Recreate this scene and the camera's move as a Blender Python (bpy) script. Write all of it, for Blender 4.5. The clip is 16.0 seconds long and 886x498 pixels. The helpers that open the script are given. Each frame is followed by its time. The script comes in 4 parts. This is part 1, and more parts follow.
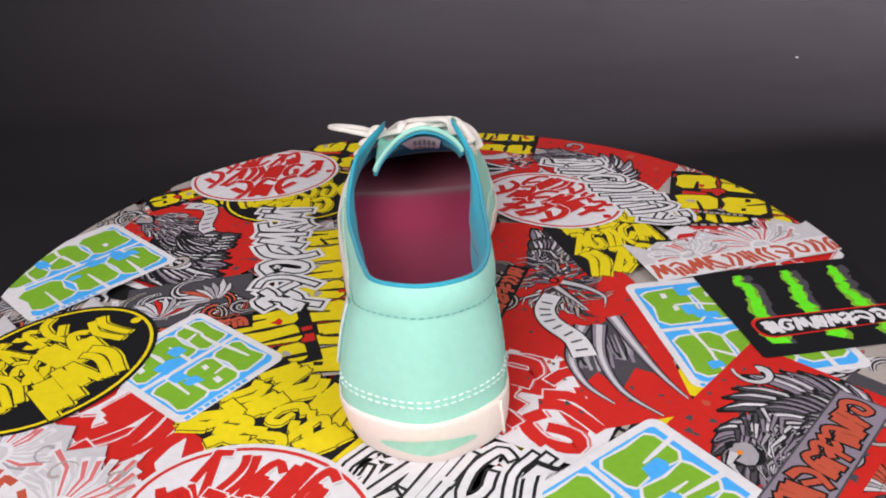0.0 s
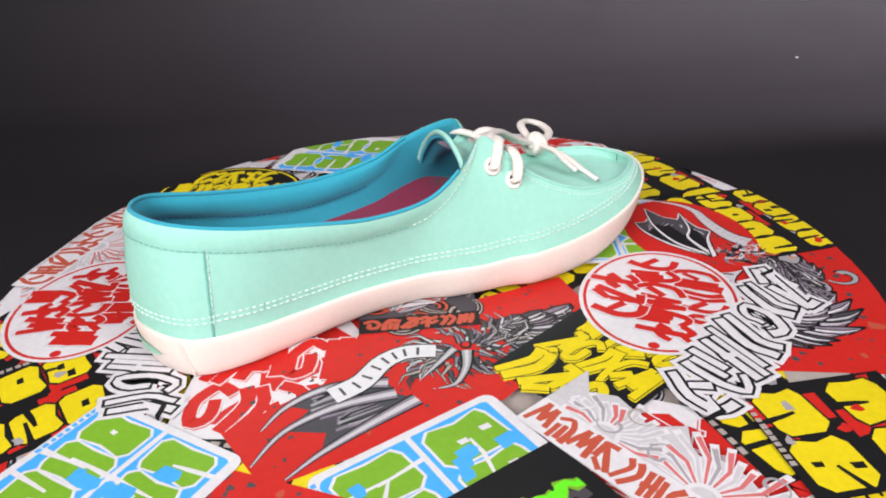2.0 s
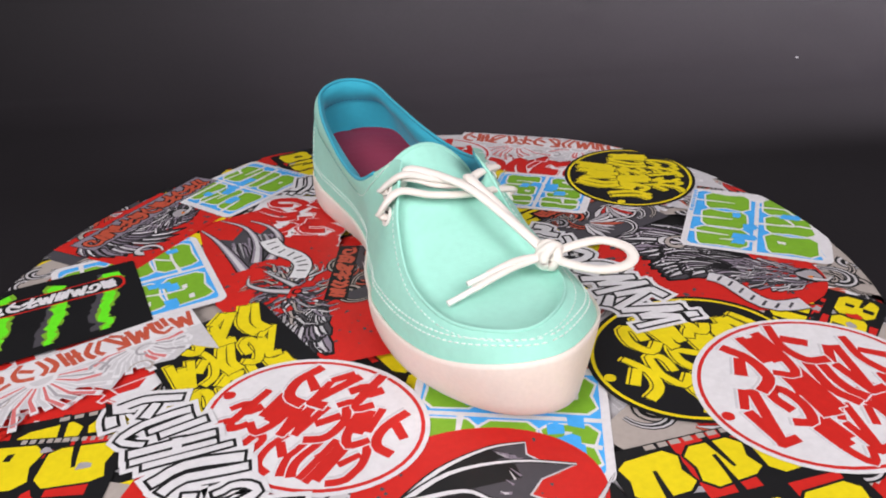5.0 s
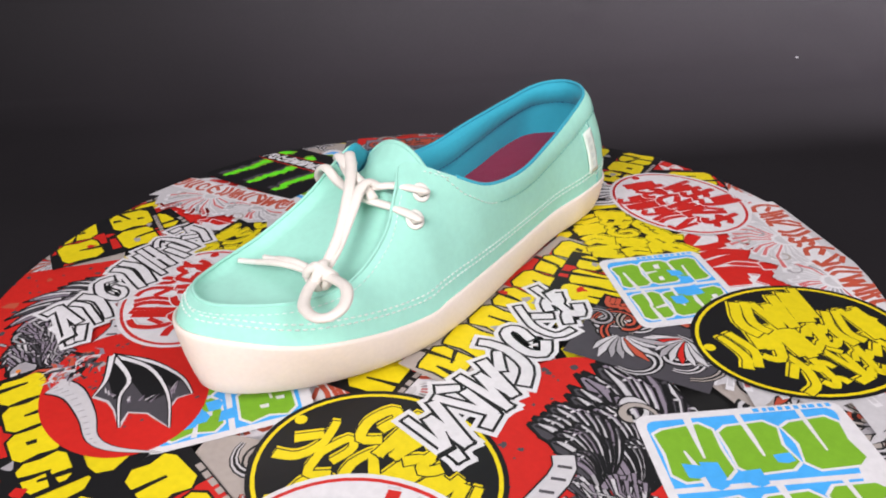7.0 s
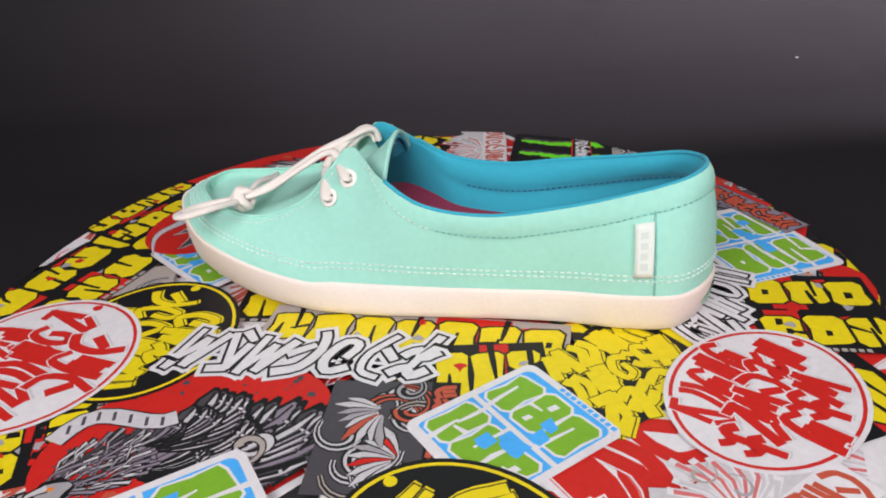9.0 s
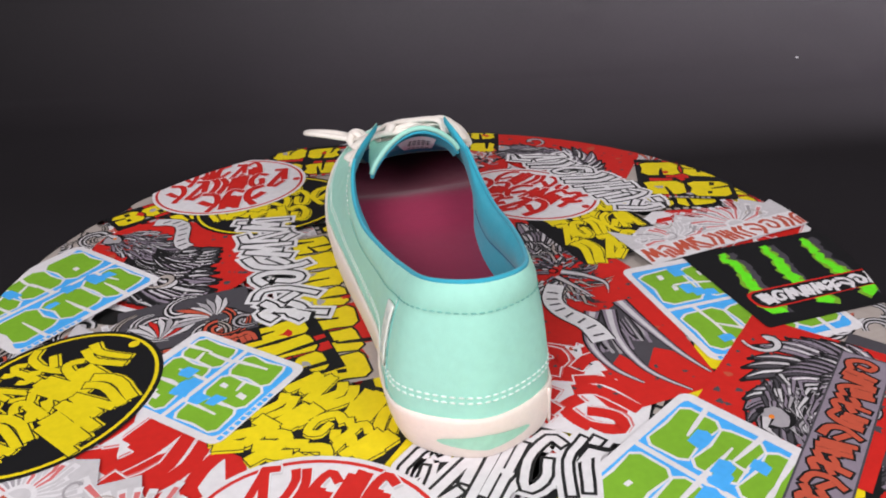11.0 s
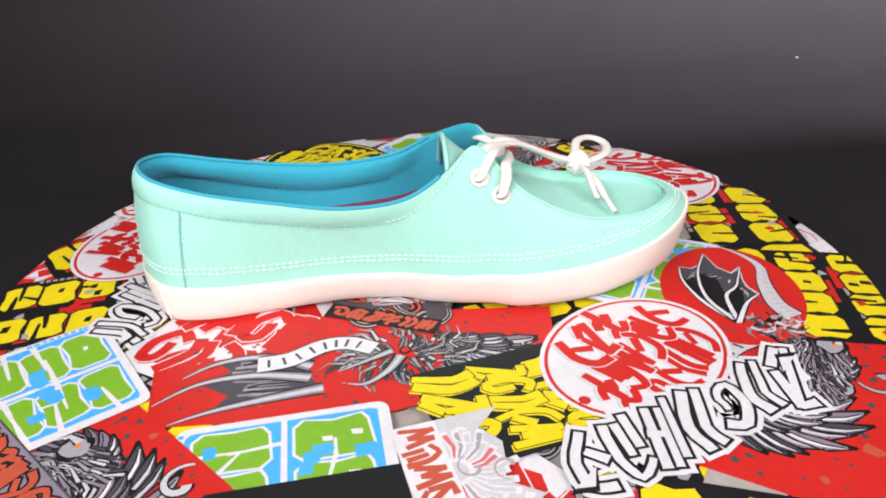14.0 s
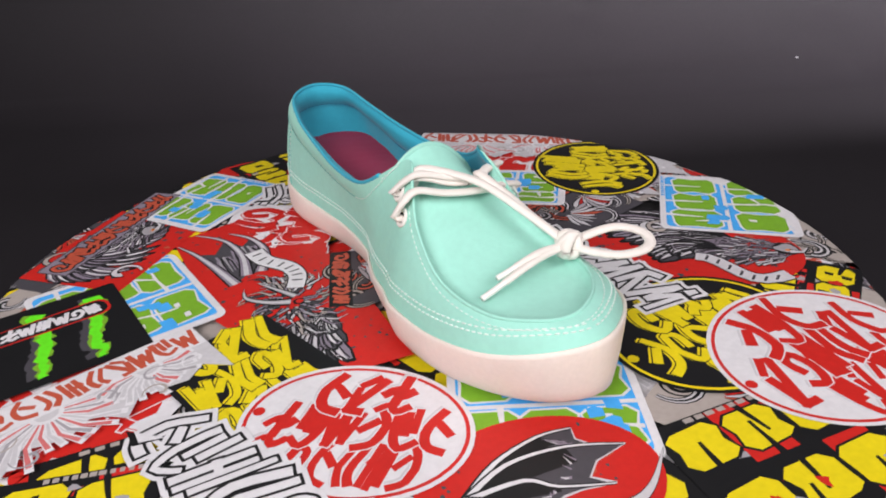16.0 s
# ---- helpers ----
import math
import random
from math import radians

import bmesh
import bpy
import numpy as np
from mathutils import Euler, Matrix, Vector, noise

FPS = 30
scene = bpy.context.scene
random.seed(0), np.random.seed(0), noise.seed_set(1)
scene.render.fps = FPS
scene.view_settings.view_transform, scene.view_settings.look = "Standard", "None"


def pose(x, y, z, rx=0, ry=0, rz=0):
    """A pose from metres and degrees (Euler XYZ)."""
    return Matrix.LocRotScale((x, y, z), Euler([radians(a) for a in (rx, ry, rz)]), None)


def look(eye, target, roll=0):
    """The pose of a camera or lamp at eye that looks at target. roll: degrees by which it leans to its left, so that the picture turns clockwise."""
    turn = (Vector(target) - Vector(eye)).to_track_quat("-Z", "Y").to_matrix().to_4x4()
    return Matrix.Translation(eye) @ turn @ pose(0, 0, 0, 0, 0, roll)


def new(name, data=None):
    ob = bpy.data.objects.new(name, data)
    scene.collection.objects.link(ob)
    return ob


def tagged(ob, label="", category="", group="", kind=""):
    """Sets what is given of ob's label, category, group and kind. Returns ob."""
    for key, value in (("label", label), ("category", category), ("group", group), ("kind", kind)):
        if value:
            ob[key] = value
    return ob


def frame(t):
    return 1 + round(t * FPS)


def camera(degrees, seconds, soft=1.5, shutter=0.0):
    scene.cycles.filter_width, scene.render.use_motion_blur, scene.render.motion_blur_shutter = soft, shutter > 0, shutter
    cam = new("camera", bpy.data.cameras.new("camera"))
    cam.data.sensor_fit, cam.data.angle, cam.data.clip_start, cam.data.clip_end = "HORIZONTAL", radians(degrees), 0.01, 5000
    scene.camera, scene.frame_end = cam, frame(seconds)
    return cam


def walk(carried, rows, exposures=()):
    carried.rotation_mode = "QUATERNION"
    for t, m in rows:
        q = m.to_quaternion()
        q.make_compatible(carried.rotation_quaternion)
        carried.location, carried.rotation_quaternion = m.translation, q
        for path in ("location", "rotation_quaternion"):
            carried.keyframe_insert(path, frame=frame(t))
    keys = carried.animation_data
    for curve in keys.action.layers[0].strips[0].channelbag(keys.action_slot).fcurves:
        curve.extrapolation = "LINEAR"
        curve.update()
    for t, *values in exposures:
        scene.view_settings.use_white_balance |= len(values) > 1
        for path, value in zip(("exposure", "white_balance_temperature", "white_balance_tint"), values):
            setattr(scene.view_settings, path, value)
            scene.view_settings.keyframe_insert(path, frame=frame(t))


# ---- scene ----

# ---------------- camera: it stands still, the turntable turns ----------------
EYE = Vector((0.0, -0.34, 0.199))
PITCH, YAW = radians(-28.24), radians(-1.67)
WAY = Vector((-math.sin(YAW) * math.cos(PITCH), math.cos(YAW) * math.cos(PITCH), math.sin(PITCH)))
cam = camera(62.08, 16.0, soft=1.9)
VIEW = look(EYE, EYE + WAY, -2.6)
walk(cam, [(0.0, VIEW), (16.0, VIEW)], exposures=[(0.0, 0.0), (0.5, 0.20), (1.0, 0.27), (1.5, 0.20), (2.0, 0.12), (2.5, 0.22), (3.0, 0.30), (3.5, 0.10), (4.0, -0.05), (6.5, 0.10), (7.0, 0.06), (8.0, -0.08), (9.0, -0.20), (9.5, -0.20),
                                                (10.0, -0.16), (11.3, 0.0), (11.8, 0.15), (12.5, 0.27), (13.3, 0.13), (14.0, 0.26), (14.5, 0.12), (15.0, -0.06), (16.0, -0.08)])
TURN_RATE = -31.967          # degrees a second
RIM = 0.2262                 # radius of the round board
DECK = -0.00280                  # top of the board

# ---------------- world, studio lamps and added backdrop lights ---
world = bpy.data.worlds.new("studio_air")
world.use_nodes = True
world.node_tree.nodes["Background"].inputs["Color"].default_value = (0.9, 0.93, 1.0, 1)
world.node_tree.nodes["Background"].inputs["Strength"].default_value = 0.04
scene.world = world


def softbox(name, eye, target, size_x, size_y, watts, colour):
    data = bpy.data.lights.new(name, "AREA")
    data.shape, data.size, data.size_y, data.energy, data.color = "RECTANGLE", size_x, size_y, watts, colour
    ob = new(name, data)
    ob.matrix_world = look(eye, target)
    return ob


softbox("softbox_lamp", (-0.52, -1.08, 0.88), (0, 0, 0.02), 0.8, 0.7, 22.5, (1.0, 0.955, 0.98))
softbox("softbox_lamp", (0.72, -0.95, 0.84), (0, 0, 0.02), 0.7, 0.7, 12.2, (1.0, 0.955, 0.98))
softbox("softbox_lamp", (0.0, 0.35, 1.15), (0, 0.12, 0.0), 0.7, 0.6, 2.2, (1.0, 0.95, 0.98))
# two unseen lights added to brighten the sheet's upper and right part
softbox("added_backdrop_light", (0.45, 0.50, 0.20), (0.45, 0.84, 0.12), 1.3, 0.10, 6.2, (1.0, 0.92, 1.0))
softbox("added_backdrop_light", (0.75, 0.48, 0.21), (0.80, 0.84, 0.15), 0.4, 0.12, 3.0, (0.98, 0.93, 1.0))


# ---------------- materials ----------------
def material(name, colour, rough=0.6, metal=0.0, grain=0.0, grain_scale=400.0, bump=0.0, bump_scale=600.0, coat=0.0, spec=0.5, stain=0.0, stain_scale=25.0):
    m = bpy.data.materials.new(name)
    m.use_nodes = True
    nodes, links = m.node_tree.nodes, m.node_tree.links
    b = nodes["Principled BSDF"]
    b.inputs["Base Color"].default_value = (*colour, 1)
    b.inputs["Roughness"].default_value, b.inputs["Metallic"].default_value = rough, metal
    b.inputs["Coat Weight"].default_value = coat
    b.inputs["Specular IOR Level"].default_value = spec
    co = nodes.new("ShaderNodeTexCoord")
    if grain or stain:
        last = None
        for amount, size in ((grain, grain_scale), (stain, stain_scale)):
            if not amount:
                continue
            n = nodes.new("ShaderNodeTexNoise")
            n.inputs["Scale"].default_value, n.inputs["Detail"].default_value = size, 5
            links.new(co.outputs["Object"], n.inputs["Vector"])
            ramp = nodes.new("ShaderNodeMapRange")
            ramp.inputs["From Min"].default_value, ramp.inputs["From Max"].default_value = 0.3, 0.7
            ramp.inputs["To Min"].default_value, ramp.inputs["To Max"].default_value = 1 - amount, 1 + amount * 0.6
            links.new(n.outputs["Fac"], ramp.inputs["Value"])
            mix = nodes.new("ShaderNodeMix")
            mix.data_type, mix.blend_type = "RGBA", "MULTIPLY"
            mix.inputs["Factor"].default_value = 1
            if last is None:
                mix.inputs["A"].default_value = (*colour, 1)
            else:
                links.new(last, mix.inputs["A"])
            links.new(ramp.outputs["Result"], mix.inputs["B"])
            last = mix.outputs["Result"]
        links.new(last, b.inputs["Base Color"])
    if bump:
        n = nodes.new("ShaderNodeTexNoise")
        n.inputs["Scale"].default_value, n.inputs["Detail"].default_value = bump_scale, 4
        links.new(co.outputs["Object"], n.inputs["Vector"])
        bp = nodes.new("ShaderNodeBump")
        bp.inputs["Strength"].default_value, bp.inputs["Distance"].default_value = bump, 0.001
        links.new(n.outputs["Fac"], bp.inputs["Height"])
        links.new(bp.outputs["Normal"], b.inputs["Normal"])
    return m


def canvas(name, colour, rough=0.85, weave=900.0, depth=0.35):
    """Woven cloth: two crossed fine waves for the threads, broad noise for creases and wear."""
    m = material(name, colour, rough, grain=0.035, grain_scale=300, stain=0.05, stain_scale=22, spec=0.25)
    nodes, links = m.node_tree.nodes, m.node_tree.links
    b = nodes["Principled BSDF"]
    b.inputs["Sheen Weight"].default_value, b.inputs["Sheen Roughness"].default_value = 0.12, 0.5
    co = nodes.new("ShaderNodeTexCoord")
    total = None
    for axis in "XYZ":
        w = nodes.new("ShaderNodeTexWave")
        w.bands_direction = axis
        w.inputs["Scale"].default_value, w.inputs["Distortion"].default_value = weave / 6, 0.6
        links.new(co.outputs["Object"], w.inputs["Vector"])
        if total is None:
            total = w.outputs["Fac"]
        else:
            add = nodes.new("ShaderNodeMath")
            links.new(total, add.inputs[0])
            links.new(w.outputs["Fac"], add.inputs[1])
            total = add.outputs[0]
    big = nodes.new("ShaderNodeTexNoise")
    big.inputs["Scale"].default_value, big.inputs["Detail"].default_value = 60, 4
    links.new(co.outputs["Object"], big.inputs["Vector"])
    b1, b2 = nodes.new("ShaderNodeBump"), nodes.new("ShaderNodeBump")
    b1.inputs["Strength"].default_value, b1.inputs["Distance"].default_value = depth, 0.0002
    b2.inputs["Strength"].default_value, b2.inputs["Distance"].default_value = 0.35, 0.0012
    links.new(total, b1.inputs["Height"])
    links.new(big.outputs["Fac"], b2.inputs["Height"])
    links.new(b1.outputs["Normal"], b2.inputs["Normal"])
    links.new(b2.outputs["Normal"], b.inputs["Normal"])
    return m


MINT = canvas("mint_canvas", (0.35, 0.70, 0.585), 0.85, 3000, 0.10)
TURQ = canvas("turquoise_lining", (0.035, 0.37, 0.50), 0.8, 2600, 0.12)
MAGENTA = canvas("magenta_insole", (0.25, 0.020, 0.060), 0.9, 1800, 0.2)
CREAM = material("cream_rubber", (0.84, 0.74, 0.67), 0.55, grain=0.03, grain_scale=500, bump=0.08, bump_scale=900, stain=0.05, stain_scale=30, spec=0.35)
LACE = canvas("cream_lace", (0.80, 0.74, 0.68), 0.9, 3600, 0.22)
THREAD = material("white_thread", (0.72, 0.84, 0.78), 0.85, grain=0.12, grain_scale=250)
# darkened mint: shade of stitch holes and heel creases put into the colour
SEAM_SHADE = material("teal_seam_shade", (0.20, 0.52, 0.46), 0.85, grain=0.12, grain_scale=250)
THREAD_BLUE = material("navy_thread", (0.02, 0.12, 0.24), 0.8)
RING = material("cream_enamel_ring", (0.84, 0.80, 0.75), 0.4)
LABEL_WHITE = canvas("white_woven_label", (0.74, 0.80, 0.74), 0.8, 3000, 0.15)
LABEL_MARK = material("grey_label_print", (0.62, 0.69, 0.65), 0.8)
MINT_RUBBER = material("mint_rubber", (0.36, 0.68, 0.52), 0.5, grain=0.08, grain_scale=300)
PAPER = material("white_paper_label", (0.78, 0.74, 0.76), 0.8)
# near-black: painted shade in the eyelets, and ink of the tongue label
SHADE_AND_INK = material("dark_hole_shade_and_ink", (0.02, 0.04, 0.04), 0.9)


def vinyl(name, colour):
    return material("vinyl_" + name, colour, 0.42, grain=0.06, grain_scale=350, stain=0.06, stain_scale=30, spec=0.22)


VINYL = {n: vinyl(n, c) for n, c in {
    "white": (0.70, 0.68, 0.70), "black": (0.012, 0.012, 0.013), "red": (0.57, 0.022, 0.017), "yellow": (0.76, 0.61, 0.012),
    "green": (0.20, 0.42, 0.03), "blue": (0.07, 0.40, 0.86), "lime": (0.14, 0.80, 0.02), "grey": (0.36, 0.34, 0.36),
    "dark": (0.07, 0.065, 0.075), "silver": (0.56, 0.54, 0.56), "rust": (0.50, 0.09, 0.05), "pink": (0.62, 0.16, 0.16),
    "tan": (0.40, 0.35, 0.32), "plum": (0.25, 0.21, 0.26), "orange": (0.80, 0.22, 0.02)}.items()}
INKS = list(VINYL)
BOARD = material("black_board", (0.012, 0.012, 0.012), 0.5, grain=0.1, grain_scale=60)
PLASTIC = material("black_plastic", (0.015, 0.015, 0.016), 0.45)
BACKDROP = material("black_backdrop_paper", (0.0172, 0.0147, 0.0174), 0.72, grain=0.06, grain_scale=220, stain=0.12, stain_scale=4.0, spec=0.3, bump=0.1, bump_scale=90)
WALL = material("dark_studio_wall", (0.10, 0.10, 0.10), 0.9, grain=0.08, grain_scale=30)
LINT = material("white_lint", (0.6, 0.6, 0.6), 0.9)


# ---------------- helpers for meshes ----------------
def part(name, verts, faces, mats, parent=None, label="", smooth=True, ids=None):
    me = bpy.data.meshes.new(name)
    me.from_pydata([tuple(map(float, v)) for v in verts], [], faces)
    for m in (mats if isinstance(mats, (list, tuple)) else [mats]):
        me.materials.append(m)
    if ids is not None:
        me.polygons.foreach_set("material_index", ids)
    me.polygons.foreach_set("use_smooth", [smooth] * len(me.polygons))
    bm = bmesh.new()
    bm.from_mesh(me)
    bmesh.ops.recalc_face_normals(bm, faces=bm.faces)
    bm.to_mesh(me)
    bm.free()
    me.update()
    ob = new(name, me)
    if parent is not None:
        ob.parent = parent
    if label:
        tagged(ob, label)
    return ob


def grid_faces(rows, cols, closed):
    out = []
    for r in range(rows - 1):
        for c in range(cols if closed else cols - 1):
            d = (c + 1) % cols
            out.append((r * cols + c, r * cols + d, (r + 1) * cols + d, (r + 1) * cols + c))
    return out


def spline(points, u, closed=False):
    """Catmull-Rom through the points at the parameters u (0 .. number of points)."""
    p = np.asarray(points, float)
    n = len(p)
    u = np.atleast_1d(np.asarray(u, float))
    i = np.floor(u).astype(int)
    if not closed:
        i = np.clip(i, 0, n - 2)
    f = (u - i)[:, None]
    pick = (lambda k: p[k % n]) if closed else (lambda k: p[np.clip(k, 0, n - 1)])
    a, b, c, d = pick(i - 1), pick(i), pick(i + 1), pick(i + 2)
    return 0.5 * (2 * b + (c - a) * f + (2 * a - 5 * b + 4 * c - d) * f**2 + (3 * b - a - 3 * c + d) * f**3)


def tube(path, radius, sides=10, flat=1.0, closed=False, taper=None):
    """Verts and faces of a round or flattened cord along a path."""
    path = np.asarray(path, float)
    n = len(path)
    tan = np.roll(path, -1, 0) - np.roll(path, 1, 0) if closed else np.gradient(path, axis=0)
    tan /= np.linalg.norm(tan, axis=1)[:, None] + 1e-12
    up = np.array([0, 0, 1.0])
    side = np.cross(tan, up)
    bad = np.linalg.norm(side, axis=1) < 0.15
    side[bad] = np.cross(tan[bad], [1.0, 0, 0])
    side /= np.linalg.norm(side, axis=1)[:, None]
    nor = np.cross(side, tan)
    verts = []
    for k in range(n):
        r = radius * (taper(k / (n - 1)) if taper else 1)
        for s in range(sides):
            a = 2 * math.pi * s / sides
            verts.append(path[k] + side[k] * math.cos(a) * r + nor[k] * math.sin(a) * r * flat)
    faces = grid_faces(n, sides, True)
    if closed:
        faces += [((n - 1) * sides + s, (n - 1) * sides + (s + 1) % sides, (s + 1) % sides, s) for s in range(sides)]
    else:
        faces += [tuple(range(sides)), tuple(range((n - 1) * sides, n * sides))]
    return verts, faces


# ---------------- the setting ----------------
FLOOR_Z = -0.115


def sheet_point(z):
    """How far back the sheet stands at the height z."""
    rise = min(max(z - FLOOR_Z, 0), SWEEP_R)
    return SWEEP_Y - SWEEP_R + math.sqrt(max(SWEEP_R**2 - (SWEEP_R - rise) ** 2, 0))


def on_sheet(x, y):
    """The place on the sheet that the still camera sees in the direction (x, y), both from -1 to 1 across the picture's width."""
    half = math.tan(radians(62.08 / 2))
    way = VIEW.to_3x3() @ Vector((x * half, y * half, -1))
    d = 0.4
    while (EYE + way * d).y < sheet_point((EYE + way * d).z) and d < 3:
        d += 0.002
    return EYE + way * d


def sweep_backdrop():
    """Black paper: a floor that curves up into an upright sheet, with a few shallow dents."""
    prof = [(-1.9, FLOOR_Z), (-0.6, FLOOR_Z), (0.2, FLOOR_Z), (SWEEP_Y - SWEEP_R, FLOOR_Z)]
    for k in range(1, 41):
        a = k / 40 * math.pi / 2
        prof.append((SWEEP_Y - SWEEP_R + SWEEP_R * math.sin(a), FLOOR_Z + SWEEP_R - SWEEP_R * math.cos(a)))
    prof += [(SWEEP_Y, 0.3), (SWEEP_Y, 0.6), (SWEEP_Y, 1.9)]
    xs = [-1.9 + 1.3 * i / 8 for i in range(8)] + [-0.6 + 1.5 * i / 120 for i in range(120)] + [0.9 + i / 6 for i in range(7)]
    dents = [(on_sheet(0.945, 0.405), 0.018, 0.012), (on_sheet(0.32, 0.535), 0.020, 0.007), (on_sheet(0.86, 0.555), 0.03, 0.006), (on_sheet(0.99, 0.33), 0.03, -0.009)]
    verts = []
    for y, z in prof:
        for x in xs:
            push = 0.004 * math.sin(3.1 * x + 1) * (z > FLOOR_Z + 0.02)
            for c, r, depth in dents:
                push += depth * math.exp(-((x - c.x) ** 2 + 2.0 * (z - c.z) ** 2) / r**2)
            verts.append((x, y + push, z))
    ob = part("backdrop", verts, grid_faces(len(prof), len(xs), False), BACKDROP)
    tagged(ob, "black paper backdrop sweeping up behind the turntable", "backdrop", kind="structure")


SWEEP_Y, SWEEP_R = 0.84, 0.20
sweep_backdrop()


def slab(name, lo, hi, mat, label):
    (a, b, c), (d, e, f) = lo, hi
    v = [(a, b, c), (d, b, c), (d, e, c), (a, e, c), (a, b, f), (d, b, f), (d, e, f), (a, e, f)]
    q = [(0, 1, 2, 3), (4, 5, 6, 7), (0, 1, 5, 4), (1, 2, 6, 5), (2, 3, 7, 6), (3, 0, 4, 7)]
    tagged(part(name, v, q, mat, smooth=False), label, name.split("_")[0], kind="structure")


slab("wall_west", (-2.0, -2.0, FLOOR_Z), (-1.92, 2.0, 2.2), WALL, "plain dark grey studio side wall")
slab("wall_east", (1.92, -2.0, FLOOR_Z), (2.0, 2.0, 2.2), WALL, "plain dark grey studio side wall")
slab("wall_south", (-1.92, -2.0, FLOOR_Z), (1.92, -1.92, 2.2), WALL, "plain dark grey studio wall behind the camera")
slab("wall_north", (-1.92, 1.92, FLOOR_Z), (1.92, 2.0, 2.2), WALL, "plain dark grey studio wall behind the backdrop")
slab("ceiling", (-2.0, -2.0, 2.2), (2.0, 2.0, 2.28), WALL, "plain dark grey studio ceiling")
slab("floor", (-2.0, -2.0, FLOOR_Z - 0.09), (2.0, 2.0, FLOOR_Z - 0.01), WALL, "plain dark studio floor under the paper")


# ---------------- turntable ----------------
def lathe(profile, n=96):
    verts = [(r * math.cos(2 * math.pi * k / n), r * math.sin(2 * math.pi * k / n), z) for r, z in profile for k in range(n)]
    faces = grid_faces(len(profile), n, True)
    faces += [tuple(range(n)), tuple(range((len(profile) - 1) * n, len(profile) * n))]
    return verts, faces


v, f = lathe([(0.10, FLOOR_Z + 0.0005), (0.102, FLOOR_Z + 0.004), (0.10, FLOOR_Z + 0.03), (0.06, FLOOR_Z + 0.04), (0.055, -0.020), (0.052, -0.0151)])
pedestal = (v, f)

table = tagged(new("turntable"), "round turntable board covered all over with overlapping colourful stickers", "turntable")
v, f = lathe([(RIM - 0.002, -0.0150), (RIM, -0.0136), (RIM, DECK - 0.0008), (RIM - 0.0008, DECK - 0.00005)], 160)
part("disc", v, f, BOARD, table, "black round board")
part("pedestal", *pedestal, PLASTIC, table, "round black plastic foot")

FORMS = [[[(.95, .88), (.45, 1.0), (.08, .62), (.28, .18), (.72, .28), (.66, .62)]],
         [[(.08, .95), (.32, .05)], [(.42, 1.0), (.64, .12)], [(.74, .92), (.98, .0)], [(.10, .42), (.60, .54)]],
         [[(.0, .15), (.28, .95)], [(.28, .95), (.50, .28)], [(.50, .28), (.76, 1.02)], [(.76, 1.02), (1.0, .05)]],
         [[(.12, 1.0), (.72, .85), (.88, .40), (.50, -.05)], [(.05, .55), (.52, .30)]],
         [[(.02, .05), (.92, .98)], [(.42, 1.02), (.92, .98)], [(.92, .98), (.86, .35)], [(.32, -.02), (.80, .22)]],
         [[(.06, .0), (.14, .60), (.50, .98), (.98, .80)], [(.40, .05), (.50, .60)], [(.74, -.05), (.82, .52)]],
         [[(.0, .85), (.35, 1.0), (.65, .80), (1.0, .95)], [(.05, .38), (.40, .55), (.65, .32), (.98, .50)], [(.52, .75), (.36, -.05)]],
         [[(.22, .98), (.44, .66), (.12, .05)], [(.66, 1.0), (.92, .58), (.54, .0)]]]
LEVEL = 0.00000035            # each printed layer lies this much above the last


